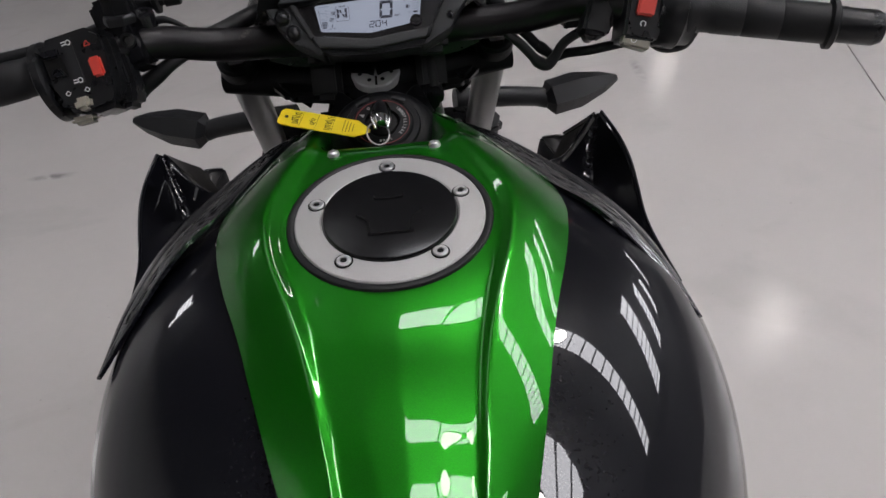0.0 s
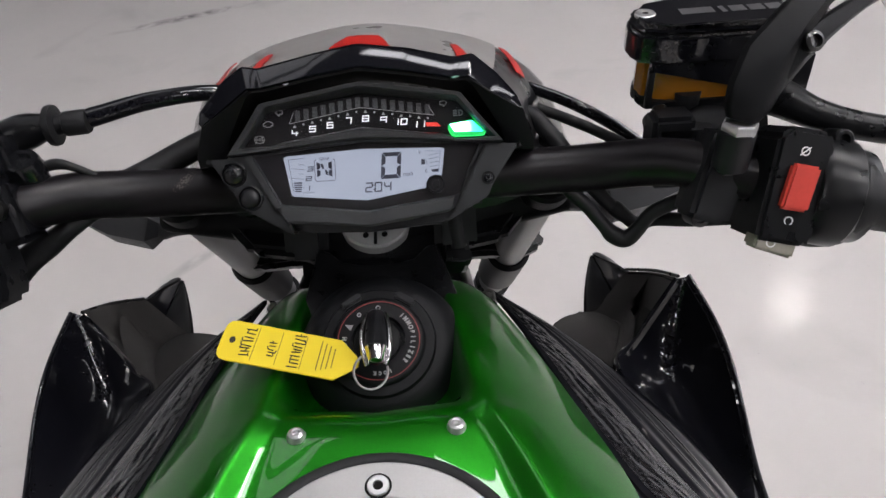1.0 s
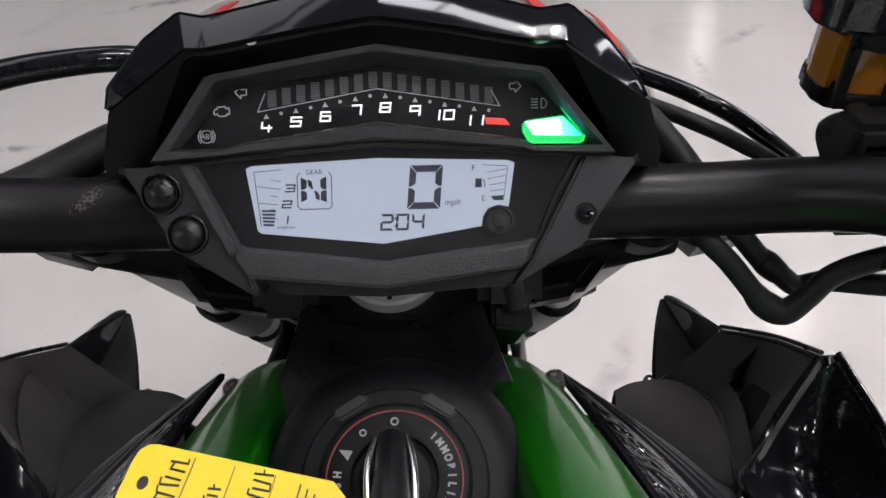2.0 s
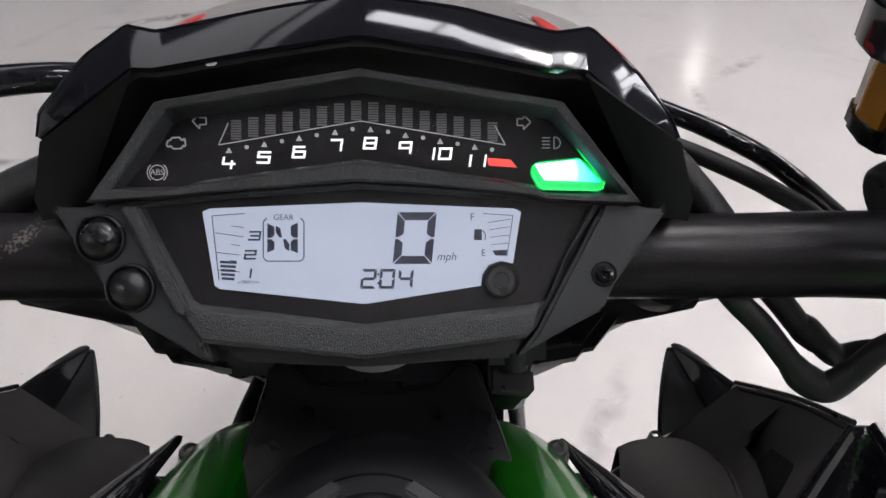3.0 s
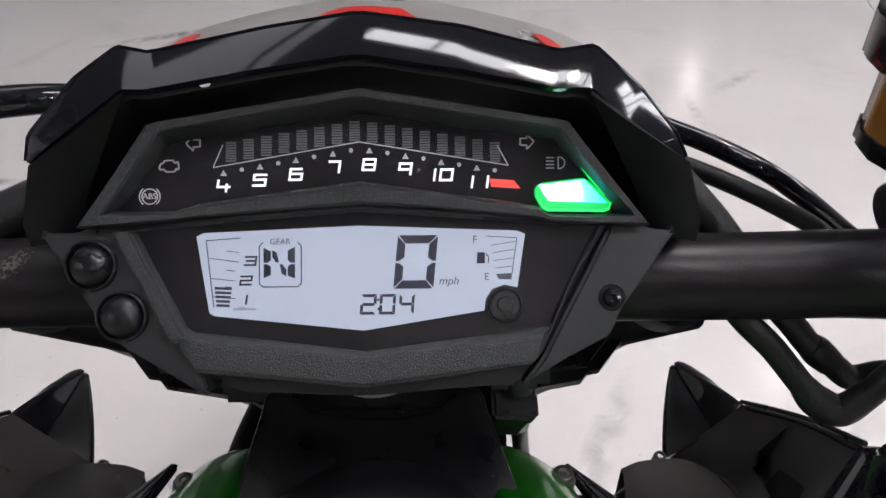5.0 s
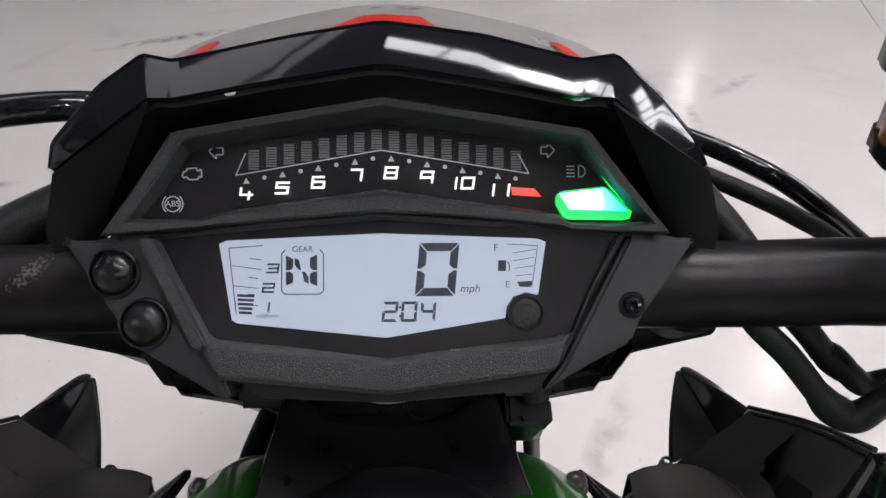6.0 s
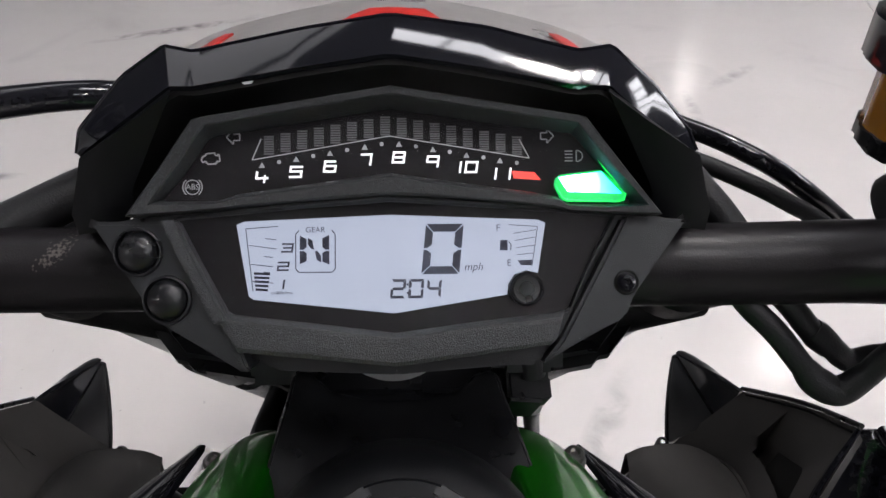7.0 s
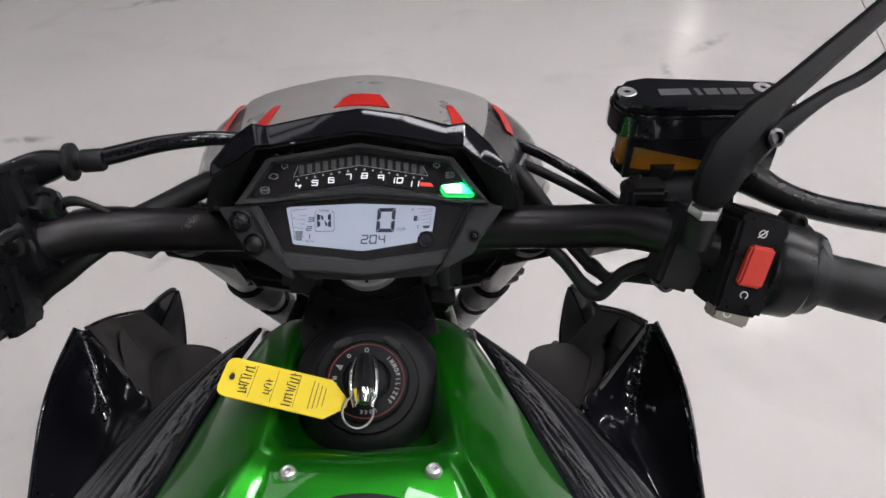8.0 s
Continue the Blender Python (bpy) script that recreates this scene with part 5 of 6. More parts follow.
def crisp(points, cut=0.14):
    """The points with each inner corner cut to a narrow facet."""
    out = [V(*points[0])]
    for a, b, c in zip(points, points[1:], points[2:]):
        out += [V(*b).lerp(V(*a), cut), V(*b).lerp(V(*c), cut)]
    return out + [V(*points[-1])]


# the band between the edges is slightly rounded
BULGE = 0.34
band = []
for f in (0.06, 0.2, 0.35, 0.5, 0.65, 0.8, 0.94):
    lift = BULGE * 4 * f * (1 - f)
    band.append([(a[0] + (b[0] - a[0]) * f, a[1] + (b[1] - a[1]) * f + lift * 0.5, a[2] + (b[2] - a[2]) * f + lift * 0.87) for a, b in zip(edge_lo, edge_hi)])
rows = [crisp([F(*p) for p in row], 0.07) for row in [edge_lo] + band + [edge_hi, crest]]
visor = part("visor", shell(rows, 0.0022), VISOR_BLACK, bike, "gloss black visor over the instruments", sharp=24)
rows = [crisp([F(*p) for p in row]) for row in (root_lo, [(u * 0.985, v - 0.6, n - 2.4) for u, v, n in edge_lo])]
part("visor_lining", shell(rows, 0.0015), DEEP, visor, "matte black inner lining", sharp=40)
part("visor_edge", tube(crisp([F(*p) for p in edge_hi], 0.07), 0.0005, 8, 0), VISOR_BLACK, visor)
for sg in (-1, 1):
    side_rows = [[F(sg * 62.6, 36.9, 15.6), F(sg * 74.6, 28.9, 12.6), F(sg * 86.0, 22.6, 7.4), F(sg * 92.4, 19.8, 2.6)], [F(sg * 80, 12, -4), F(sg * 86, 8, -5), F(sg * 96, 5.0, -7), F(sg * 99.5, 4.0, -8)], [F(sg * 84, 0, -12), F(sg * 89, -1, -12), F(sg * 97, -1.5, -13), F(sg * 100, -2, -13.5)]]
    part("visor_side", shell(side_rows, 0.0016), DOME_BLACK, visor, "black side cheek of the visor", sharp=50)
for poly in (mm((-43.2, 40.6), (-38.9, 41.4), (-39.6, 38.6), (-42.2, 38.3)), mm((44.0, 40.0), (46.8, 39.5), (46.0, 38.2), (44.4, 38.5))):
    part("visor_clip", prism(poly, 0.0138, 0.0150, FACE, 0.0003), PRINT_WHITE, visor, "small white clip")

# headlamp cowl
def cowl_section(*pts):
    half = [Vector(p) for p in pts]
    return [V(-0.0075 - p.x, p.y, p.z) for p in half[:0:-1]] + [V(-0.0075 + p.x, p.y, p.z) for p in half]


secs = [cowl_section((0, 0.258, 1.1125), (0.034, 0.256, 1.1075), (0.064, 0.250, 1.102), (0.084, 0.243, 1.082), (0.094, 0.234, 1.060)),
        cowl_section((0, 0.312, 1.105), (0.040, 0.314, 1.099), (0.078, 0.314, 1.087), (0.108, 0.304, 1.060), (0.122, 0.292, 1.020)),
        cowl_section((0, 0.362, 1.092), (0.045, 0.364, 1.085), (0.090, 0.366, 1.070), (0.126, 0.360, 1.042), (0.144, 0.350, 1.000)),
        cowl_section((0, 0.430, 1.048), (0.050, 0.436, 1.040), (0.100, 0.438, 1.020), (0.135, 0.428, 0.985), (0.146, 0.420, 0.950)),
        cowl_section((0, 0.490, 0.980), (0.040, 0.495, 0.968), (0.080, 0.488, 0.950), (0.112, 0.465, 0.925), (0.120, 0.450, 0.905)),
        cowl_section((0, 0.490, 0.900), (0.035, 0.487, 0.898), (0.065, 0.475, 0.893), (0.090, 0.460, 0.887), (0.095, 0.450, 0.883))]
secs = list(zip(*[spline(c, 4) for c in zip(*secs)]))
secs = [[p for p in spline(r, 3)] for r in secs]
cowl = part("headlamp_cowl", shell(secs, 0.003), COWL_BLACK, bike, "gloss black headlamp cowl with red accents", sharp=60)


def cowl_at(i, j):
    """A place on the cowl: i along it from the visor, j across it from the middle (0) to the side (1)."""
    n = (len(secs[0]) - 1) / 2
    r, c = i * (len(secs) - 1), n + j * n
    r0, c0 = min(int(r), len(secs) - 2), min(int(c), len(secs[0]) - 2)
    fr, fc = r - r0, c - c0
    return secs[r0][c0].lerp(secs[r0][c0 + 1], fc).lerp(secs[r0 + 1][c0].lerp(secs[r0 + 1][c0 + 1], fc), fr)


def overlay(name, a, b, c, d, mat, lift, label, n=14):
    """A skin over a field of the cowl between four places."""
    rows = []
    for k in range(n + 1):
        p, q = Vector(a).lerp(Vector(d), k / n), Vector(b).lerp(Vector(c), k / n)
        rows.append([cowl_at(*p.lerp(q, t / n)) + V(0, lift * 0.35, lift) for t in range(n + 1)])
    return part(name, shell(rows, 0.0008), mat, cowl, label, sharp=60)


overlay("fly_screen", (0.0, -0.62), (0.0, 0.62), (0.52, 0.46), (0.52, -0.46), SCREEN, 0.0012, "clear fly screen drawn as opaque pale grey")
overlay("nose_panel", (0.53, -0.46), (0.53, 0.46), (0.80, 0.40), (0.80, -0.40), GREEN, 0.0010, "candy green nose panel")


def accent(a, b, c, d):
    """A painted accent between four places of the cowl."""
    rows = []
    for k in range(7):
        s = k / 6
        p, q = Vector(a).lerp(Vector(d), s), Vector(b).lerp(Vector(c), s)
        rows.append([cowl_at(*p.lerp(q, t / 6)) + V(0, 0.0009, 0.0022) for t in range(7)])
    part("red_accent", shell(rows, 0.0006), RED_PAINT, cowl, "red painted accent", sharp=60)


accent((0.06, -0.12), (0.06, 0.13), (0.14, 0.075), (0.14, -0.05))
for s in (1, -1):
    accent((0.03, s * 0.44), (0.04, s * 0.53), (0.15, s * 0.39), (0.14, s * 0.37))
    accent((0.22, s * 0.66), (0.24, s * 0.70), (0.34, s * 0.56), (0.32, s * 0.54))

# ---- controls ----
# off side: starter and kill switch
def controls_frame(x, up=(0, -0.9, 0.43)):
    p, d = bar_at(x)
    m = axis_frame(p, up, d if x > 0 else -d)
    return m


RS = controls_frame(0.238)
right_switch = part("switch_housing", joined(prism(mm((-20, -31), (8, -31), (11, -27), (11, 26), (7, 32), (-14, 32), (-20, 26)), -0.022, 0.0225, RS, 0.004),
                                             lathe([(0.028, 0.0), (0.031, 0.004), (0.031, 0.022), (0.0275, 0.026), (0.0265, 0.034)], axis_frame(RS @ V(0.008, 0, -0.002), RS.to_3x3() @ V(1, 0, 0)), 32)), SATIN, bike,
                    "black throttle side switch housing")
part("kill_switch", prism(mm((-13, -12), (2, -12), (4, 13), (-11, 13)), 0.019, 0.0275, RS, 0.0015), RED_SWITCH, right_switch, "red stop switch rocker")
part("starter_button", prism(mm((-19, -36), (4, -39), (5, -29), (-18, -26.5)), 0.004, 0.0195, RS, 0.0015), BEIGE, right_switch, "worn beige starter button")
for x, y, z in ((21, 30, 4), (17, 0, 19)):
    part("housing_screw", lathe([(0.0058, -0.012), (0.0058, 0.005), (0.0048, 0.0062), (0.0032, 0.0062), (0.0026, 0.003)], RS @ pose(x / 1000, y / 1000, z / 1000), 20), SATIN, right_switch)


def mark_line(a, b, w, m, parent, mat=None):
    a, b = Vector(a) / 1000, Vector(b) / 1000
    n = (b - a).normalized()
    n = V(-n.y, n.x) * w / 2000
    part("print_mark", prism([tuple(a + n), tuple(b + n), tuple(b - n), tuple(a - n)], 0, 0.0002, m), mat or PRINT_WHITE, parent)


def mark_ring(x, y, r, w, m, parent, a0=0, a1=360):
    pts = [(x + r * math.cos(radians(a0 + (a1 - a0) * k / 12)), y + r * math.sin(radians(a0 + (a1 - a0) * k / 12))) for k in range(13)]
    for a, b in zip(pts, pts[1:]):
        mark_line(a, b, w, m, parent)


RTOP = RS @ pose(0.004, 0, 0.0226)
mark_ring(-9, 20, 2.2, 0.6, RTOP, right_switch)
mark_line((-11.5, 17.5), (-6.5, 22.5), 0.6, RTOP, right_switch)
mark_ring(-9, -18, 2.2, 0.6, RTOP, right_switch, -60, 240)
mark_ring(-10, -31.5, 2.4, 0.6, RS @ pose(0, 0, 0.0196), right_switch)

# near side: horn, indicator, hazard and beam switches
LS = controls_frame(-0.245) @ pose(0.007, -0.008, 0.0)
left_switch = part("switch_housing", joined(prism(mm((-33, 20), (-28, 29), (16, 29), (25, 22), (27, 2), (22, -30), (16, -39), (-7, -40), (-27, -31), (-33, -12)), -0.018, 0.0265, LS, 0.008),
                                            lathe([(0.030, 0.0), (0.034, 0.003), (0.034, 0.009), (0.028, 0.012)], axis_frame(LS @ V(-0.030, 0, 0.0), LS.to_3x3() @ V(-1, 0, 0)), 32),
                                            prism(mm((10, -40), (24, -40), (30, -28), (30, 6), (22, 12)), -0.020, 0.010, LS, 0.004)), SATIN, bike,
                   "black clutch side switch housing with printed symbols")
part("hazard_switch", prism(mm((7.2, 3.4), (16.6, 2.9), (16.2, -13.5), (6.8, -12.6)), 0.022, 0.0305, LS, 0.0015), RED_SWITCH, left_switch, "red hazard switch")
part("switch_strip", prism(mm((-9, 24), (0, 24), (-1, -14), (-10.5, -14)), 0.022, 0.0276, LS, 0.001), MATTE, left_switch)
part("beam_well", prism(mm((-28.5, 20), (-12, 18.6), (-11.8, -6), (-27.5, -4)), 0.020, 0.0272, LS, 0.001), DEEP, left_switch)
part("pass_switch", prism(mm((-27.5, 19.0), (-12.6, 17.8), (-12.4, 11.4), (-28, 12.6)), 0.026, 0.0305, LS, 0.0015), GLOSS, left_switch)
part("pass_switch", prism(mm((-25.5, 1.3), (-17.5, 3.5), (-12.7, -5.6), (-24.5, -3.4)), 0.026, 0.0300, LS, 0.0012), GLOSS, left_switch)
part("indicator_switch", prism(mm((-14.7, -24.6), (-1.2, -25.0), (-3.2, -35.6), (-14.8, -35.6)), 0.020, 0.0355, LS, 0.003), BEIGE, left_switch, "worn beige indicator switch")
part("horn_button", prism(mm((-28.0, -35.6), (-6.4, -38.0), (-7.4, -44.4), (-26.4, -43.2)), 0.006, 0.0225, LS, 0.003), BEIGE, left_switch, "worn beige horn button")
LTOP = LS @ pose(0, 0, 0.0277)
for x, y in ((-5.0, 20.0), (-6.2, -11.0)):
    mark_ring(x + 1.4, y, 1.9, 0.8, LTOP, left_switch)
    mark_line((x - 4.2, y + 1.3), (x - 0.6, y + 1.3), 0.9, LTOP, left_switch)
    mark_line((x - 4.2, y - 0.9), (x - 0.6, y - 0.9), 0.9, LTOP, left_switch)
LTOP = LS @ pose(0, 0, 0.0267)
for a, b in (((7.5, 13.5), (12.5, 13.5)), ((12.5, 13.5), (10, 17.6)), ((10, 17.6), (7.5, 13.5))):
    mark_line(a, b, 1.0, LTOP, left_switch, RED_SWITCH)
for x, y in ((-18.4, -18.0), (-2.6, -19.5)):
    for a, b in (((x - 2.2, y), (x, y + 2)), ((x, y + 2), (x + 2.2, y)), ((x + 2.2, y), (x, y - 2)), ((x, y - 2), (x - 2.2, y))):
        mark_line(a, b, 0.6, LTOP, left_switch)

# brake master cylinder, reservoir and lever
RM = controls_frame(0.2025)
master = part("brake_master", joined(prism(mm((-12, -30), (11, -30), (13, -18), (12, 22), (-11, 22)), -0.016, 0.018, RM, 0.003),
                                     box(0.042, 0.030, 0.040, pose(0.188, 0.250, 1.040), 0.005), box(0.026, 0.020, 0.016, pose(0.180, 0.250, 1.060), 0.003)), MATTE, bike, "black front brake master cylinder")
part("clamp_screw", lathe([(0.0068, 0.0), (0.0068, 0.006), (0.0038, 0.0065), (0.0034, 0.003)], RM @ pose(-0.001, 0.0045, 0.0165), 20), DARK_STEEL, master)
part("clamp_screw", lathe([(0.0058, -0.012), (0.0058, 0.004), (0.0034, 0.0045), (0.003, 0.002)], RM @ pose(-0.002, -0.029, 0.004), 20), DARK_STEEL, master)
RES = axis_frame((0.215, 0.2795, 1.1125), (0.0, -0.06, 1.0), (1, 0.02, 0))
res_poly = mm((-61, -8), (-57, -18), (-40, -24), (20, -24), (52, -20), (62, -10), (62, 4), (50, 13), (20, 16), (-36, 21), (-52, 16), (-60, 4))
reservoir = part("brake_reservoir", prism([(x * 0.86, y * 0.86) for x, y in res_poly], -0.044, -0.016, RES, 0.003), AMBER, bike, "amber brake fluid reservoir with black cap")
part("reservoir_cap", joined(prism(res_poly, -0.016, 0.002, RES, 0.002), prism([(x * 0.995, y * 0.99) for x, y in res_poly], 0.001, 0.008, RES, 0.0045, 0.97)), GLOSS, reservoir, "gloss black cap")
part("lower_shell", prism([(x * 0.88, y * 0.88) for x, y in res_poly], -0.049, -0.0375, RES, 0.003), SATIN, reservoir)
RESF = RES @ pose(0, -0.0212, 0, 90)
part("shell_side", prism(mm((-49, -15), (50, -15), (50, -42), (22, -37.5), (-49, -20)), -0.004, 0.0012, RESF, 0.0006), GLOSS, reservoir)
part("window_rim", prism(mm((-50, -45), (30, -45), (30, -40.5), (-46, -40.5), (-46, -18), (-50, -18)), -0.002, 0.0012, RESF, 0.0004), SATIN, reservoir)
for x, y in ((-50.5, -1.5), (40, 2)):
    part("cap_screw", lathe([(0.0062, -0.001), (0.0062, 0.0008), (0.0056, 0.0014), (0.0022, 0.0014), (0.002, 0.0002)], RES @ pose(x / 1000, y / 1000, 0.0072), 24), BUTTON_STEEL, reservoir, "bright cap screw")
end_poly = [(max(0.0385, x * 0.885), y * 0.885) for x, y in res_poly if x > 0.015]
part("clear_end", prism(end_poly, -0.0445, -0.0155, RES, 0.001), CLEAR_SIDE, reservoir, "hazy clear end of the reservoir")
part("cap_facet", prism(mm((-54, -15.2), (-40, -22.6), (19, -22.6), (50, -18.6), (20, -13.6)), 0.0078, 0.0092, RES, 0.0006), GLOSS, reservoir, "slanting facet of the cap")
BADGE = RES @ pose(-0.004, -0.003, 0.0082)
for x0, x1 in ((-26, -6), (-2, 1), (4, 13), (15, 24), (26, 35)):
    mark_line((x0, 0), (x1, 0.4), 8.0 if x1 - x0 > 4 else 8.5, BADGE, reservoir, BADGE_GREY)
part("piston_cylinder", joined(tube([(0.171, 0.263, 1.047), (0.176, 0.263, 1.048), (0.205, 0.261, 1.052), (0.240, 0.257, 1.055)], [0.009, 0.0135, 0.0145, 0.0135], 20, 4), box(0.052, 0.024, 0.026, pose(0.203, 0.258, 1.041, 0, -4, 0), 0.005)), MATTE, master)
part("reservoir_neck", lathe([(0.0085, 0.0), (0.0085, 0.005), (0.0070, 0.006), (0.0070, 0.011), (0.0090, 0.012), (0.0090, 0.020)], axis_frame((0.192, 0.266, 1.056), (0, -0.1, 1)), 20), RUBBER, master)
part("banjo_bolt", lathe([(0.0060, 0.0), (0.0060, 0.006), (0.0045, 0.007), (0.0045, 0.012), (0.0032, 0.013)], axis_frame((0.176, 0.260, 1.056), (-0.15, -0.2, 1)), 6), DARK_STEEL, master, "dull steel hose bolt")
lever_pts = [(0.222, 0.262, 1.074), (0.241, 0.252, 1.074), (0.262, 0.236, 1.068), (0.288, 0.224, 1.064), (0.330, 0.214, 1.061), (0.405, 0.205, 1.056)]
part("brake_lever", tube(lever_pts, [0.010, 0.012, 0.0095, 0.0085, 0.0085, 0.009], 14, 6), SATIN, master, "black brake lever")


def arm(points, widths, thick, side_dir, steps=1):
    """A flat cast arm of straight runs: along points, widths across, of one thickness."""
    pts, ws = spline(points, 6) if steps > 1 else [Vector(p) for p in points], [v.x for v in spline([(w, 0, 0) for w in widths], 6)] if steps > 1 else widths
    rows = []
    for k, p in enumerate(pts):
        d = (pts[min(k + 1, len(pts) - 1)] - pts[max(k - 1, 0)]).normalized()
        across = Vector(side_dir)
        across = (across - d * across.dot(d)).normalized()
        n = d.cross(across)
        w, h = ws[k] / 2, thick / 2
        rows.append([p + across * w + n * h * 0.35, p + across * w * 0.92 + n * h * 0.5, p + across * w * 0.15 + n * h * 1.15, p - across * w * 0.92 + n * h * 0.5, p - across * w + n * h * 0.35,
                     p - across * w - n * h * 0.35, p - across * w * 0.92 - n * h * 0.5, p + across * w * 0.15 - n * h * 1.15, p + across * w * 0.92 - n * h * 0.5, p + across * w - n * h * 0.35])
    return capped(rows)


mir = part("mirror_stalk", joined(arm([(0.1950, 0.1868, 1.0935), (0.1965, 0.188, 1.0990), (0.1990, 0.1905, 1.1060), (0.2065, 0.198, 1.1190), (0.2250, 0.2130, 1.1360), (0.2400, 0.2245, 1.1440), (0.3085, 0.275, 1.1715), (0.40, 0.345, 1.206)], [0.0175, 0.0255, 0.0300, 0.0315, 0.0225, 0.0150, 0.0125, 0.0125], 0.013, (1, 0.2, -0.5)),
                                  arm([(0.212, 0.198, 1.110), (0.236, 0.213, 1.125), (0.2777, 0.246, 1.1325), (0.3253, 0.279, 1.1375), (0.41, 0.345, 1.170)], [0.022, 0.015, 0.009, 0.009, 0.009], 0.009, (0.5, 0.2, -0.8), 6)), DOME_BLACK, bike, "forked matte black mirror stalk")
part("stalk_collar", lathe([(0.0125, 0.0), (0.0135, 0.002), (0.0135, 0.006), (0.012, 0.008)], axis_frame((0.1946, 0.1862, 1.0868), (0.05, 0.05, 1)) @ Matrix.Scale(0.74, 4), 6), BUTTON_STEEL, mir, "bright steel lock nut")
part("stalk_post", tube([(0.1940, 0.1880, 1.066), (0.1943, 0.1866, 1.0885)], 0.0098, 20, 0), MATTE, mir)
part("mirror_back", tube([(0.37, 0.318, 1.184), (0.41, 0.345, 1.194), (0.51, 0.36, 1.205), (0.54, 0.36, 1.201)], [0.012, 0.034, 0.030, 0.008], 16, 6), MATTE, mir)
part("stalk_bolt", lathe([(0.0054, 0.0), (0.0054, 0.005), (0.0035, 0.006), (0.003, 0.003)], axis_frame((0.2310, 0.2065, 1.1255), (0.2, -0.85, 0.5)), 20), DARK_STEEL, mir)

# clutch perch, lever, mirror and cable
LM = controls_frame(-0.204)
perch = part("clutch_perch", joined(prism(mm((-12, -19), (9, -19), (10, 19), (-11, 19)), -0.017, 0.016, LM, 0.004), box(0.036, 0.03, 0.026, LM @ pose(-0.006, 0.032, -0.004), 0.005)), MOULDED, bike, "black clutch lever perch")
part("clamp_screw", lathe([(0.0062, 0.0), (0.0062, 0.006), (0.0035, 0.0065), (0.003, 0.003)], LM @ pose(0.0, 0.003, 0.015), 20), DARK_STEEL, perch)
part("perch_post", lathe([(0.0105, 0.0), (0.0105, 0.028), (0.0095, 0.031), (0.006, 0.031), (0.005, 0.029)], axis_frame((-0.203, 0.232, 1.044), (0, -0.2, 1)), 24), MOULDED, perch)
lever_l = [(-0.215, 0.255, 1.050), (-0.245, 0.268, 1.050), (-0.275, 0.262, 1.046), (-0.32, 0.248, 1.040), (-0.41, 0.236, 1.03)]
part("clutch_lever", tube(lever_l, [0.010, 0.011, 0.008, 0.0075, 0.009], 14, 6), SATIN, perch, "black clutch lever")
part("adjuster_body", tube([(-0.245, 0.268, 1.062), (-0.220, 0.270, 1.070), (-0.205, 0.271, 1.073)], [0.011, 0.0115, 0.008], 10, 4), SATIN, perch)
CAB = axis_frame((-0.204, 0.271, 1.073), (1, 0.05, 0.05), (0, 0, 1))
part("cable_adjuster", lathe([(0.007, 0.0), (0.0125, 0.001), (0.013, 0.003), (0.0125, 0.005), (0.0065, 0.006), (0.006, 0.010), (0.0078, 0.011), (0.0078, 0.023), (0.0068, 0.025)], CAB, 28), RUBBER, perch, "knurled black cable adjuster")
mir_l = part("mirror_stalk", joined(arm([(-0.209, 0.186, 1.080), (-0.2095, 0.187, 1.096), (-0.212, 0.190, 1.111), (-0.218, 0.197, 1.127), (-0.232, 0.210, 1.142), (-0.260, 0.230, 1.156), (-0.305, 0.262, 1.176), (-0.39, 0.318, 1.222)], [0.022, 0.022, 0.026, 0.029, 0.022, 0.015, 0.012, 0.012], 0.012, (1, -0.2, 0.5), 1),
                                    arm([(-0.220, 0.196, 1.112), (-0.244, 0.214, 1.126), (-0.280, 0.246, 1.139), (-0.327, 0.279, 1.156), (-0.40, 0.328, 1.200)], [0.022, 0.015, 0.009, 0.009, 0.009], 0.009, (0.5, -0.2, 0.8), 6)), DOME_BLACK, bike,
             "forked matte black mirror stalk")
part("stalk_collar", lathe([(0.0125, 0.0), (0.0135, 0.002), (0.0135, 0.006), (0.012, 0.008)], axis_frame((-0.2085, 0.1855, 1.076), (-0.05, 0.05, 1)), 6), SATIN, mir_l)
part("mirror_back", tube([(-0.37, 0.305, 1.208), (-0.42, 0.33, 1.225), (-0.52, 0.35, 1.233), (-0.55, 0.35, 1.230)], [0.012, 0.034, 0.030, 0.008], 16, 6), MATTE, mir_l)


def hose(name, pts, r, mat=None, label=""):
    return part(name, tube(pts, r, 12, 8), mat or RUBBER, bike, label)


hose("clutch_cable", [(-0.178, 0.273, 1.076), (-0.140, 0.280, 1.082), (-0.100, 0.290, 1.080), (-0.070, 0.310, 1.060), (-0.060, 0.340, 1.0), (-0.06, 0.36, 0.9)], [0.0062, 0.0056, 0.005, 0.0045, 0.0045, 0.0045], GLOSS, "glossy black clutch cable")
hose("wiring_tube", [(-0.185, 0.235, 1.035), (-0.150, 0.262, 1.040), (-0.110, 0.285, 1.050), (-0.075, 0.305, 1.045), (-0.06, 0.33, 1.0)], 0.0085, RUBBER, "black wiring sleeve")
hose("brake_hose", [(0.196, 0.292, 1.008), (0.176, 0.296, 1.023), (0.156, 0.296, 1.038), (0.138, 0.299, 1.0485), (0.115, 0.314, 1.0545), (0.090, 0.330, 1.056), (0.065, 0.345, 1.04), (0.05, 0.36, 0.98)], 0.0040, GLOSS, "glossy black brake hose")
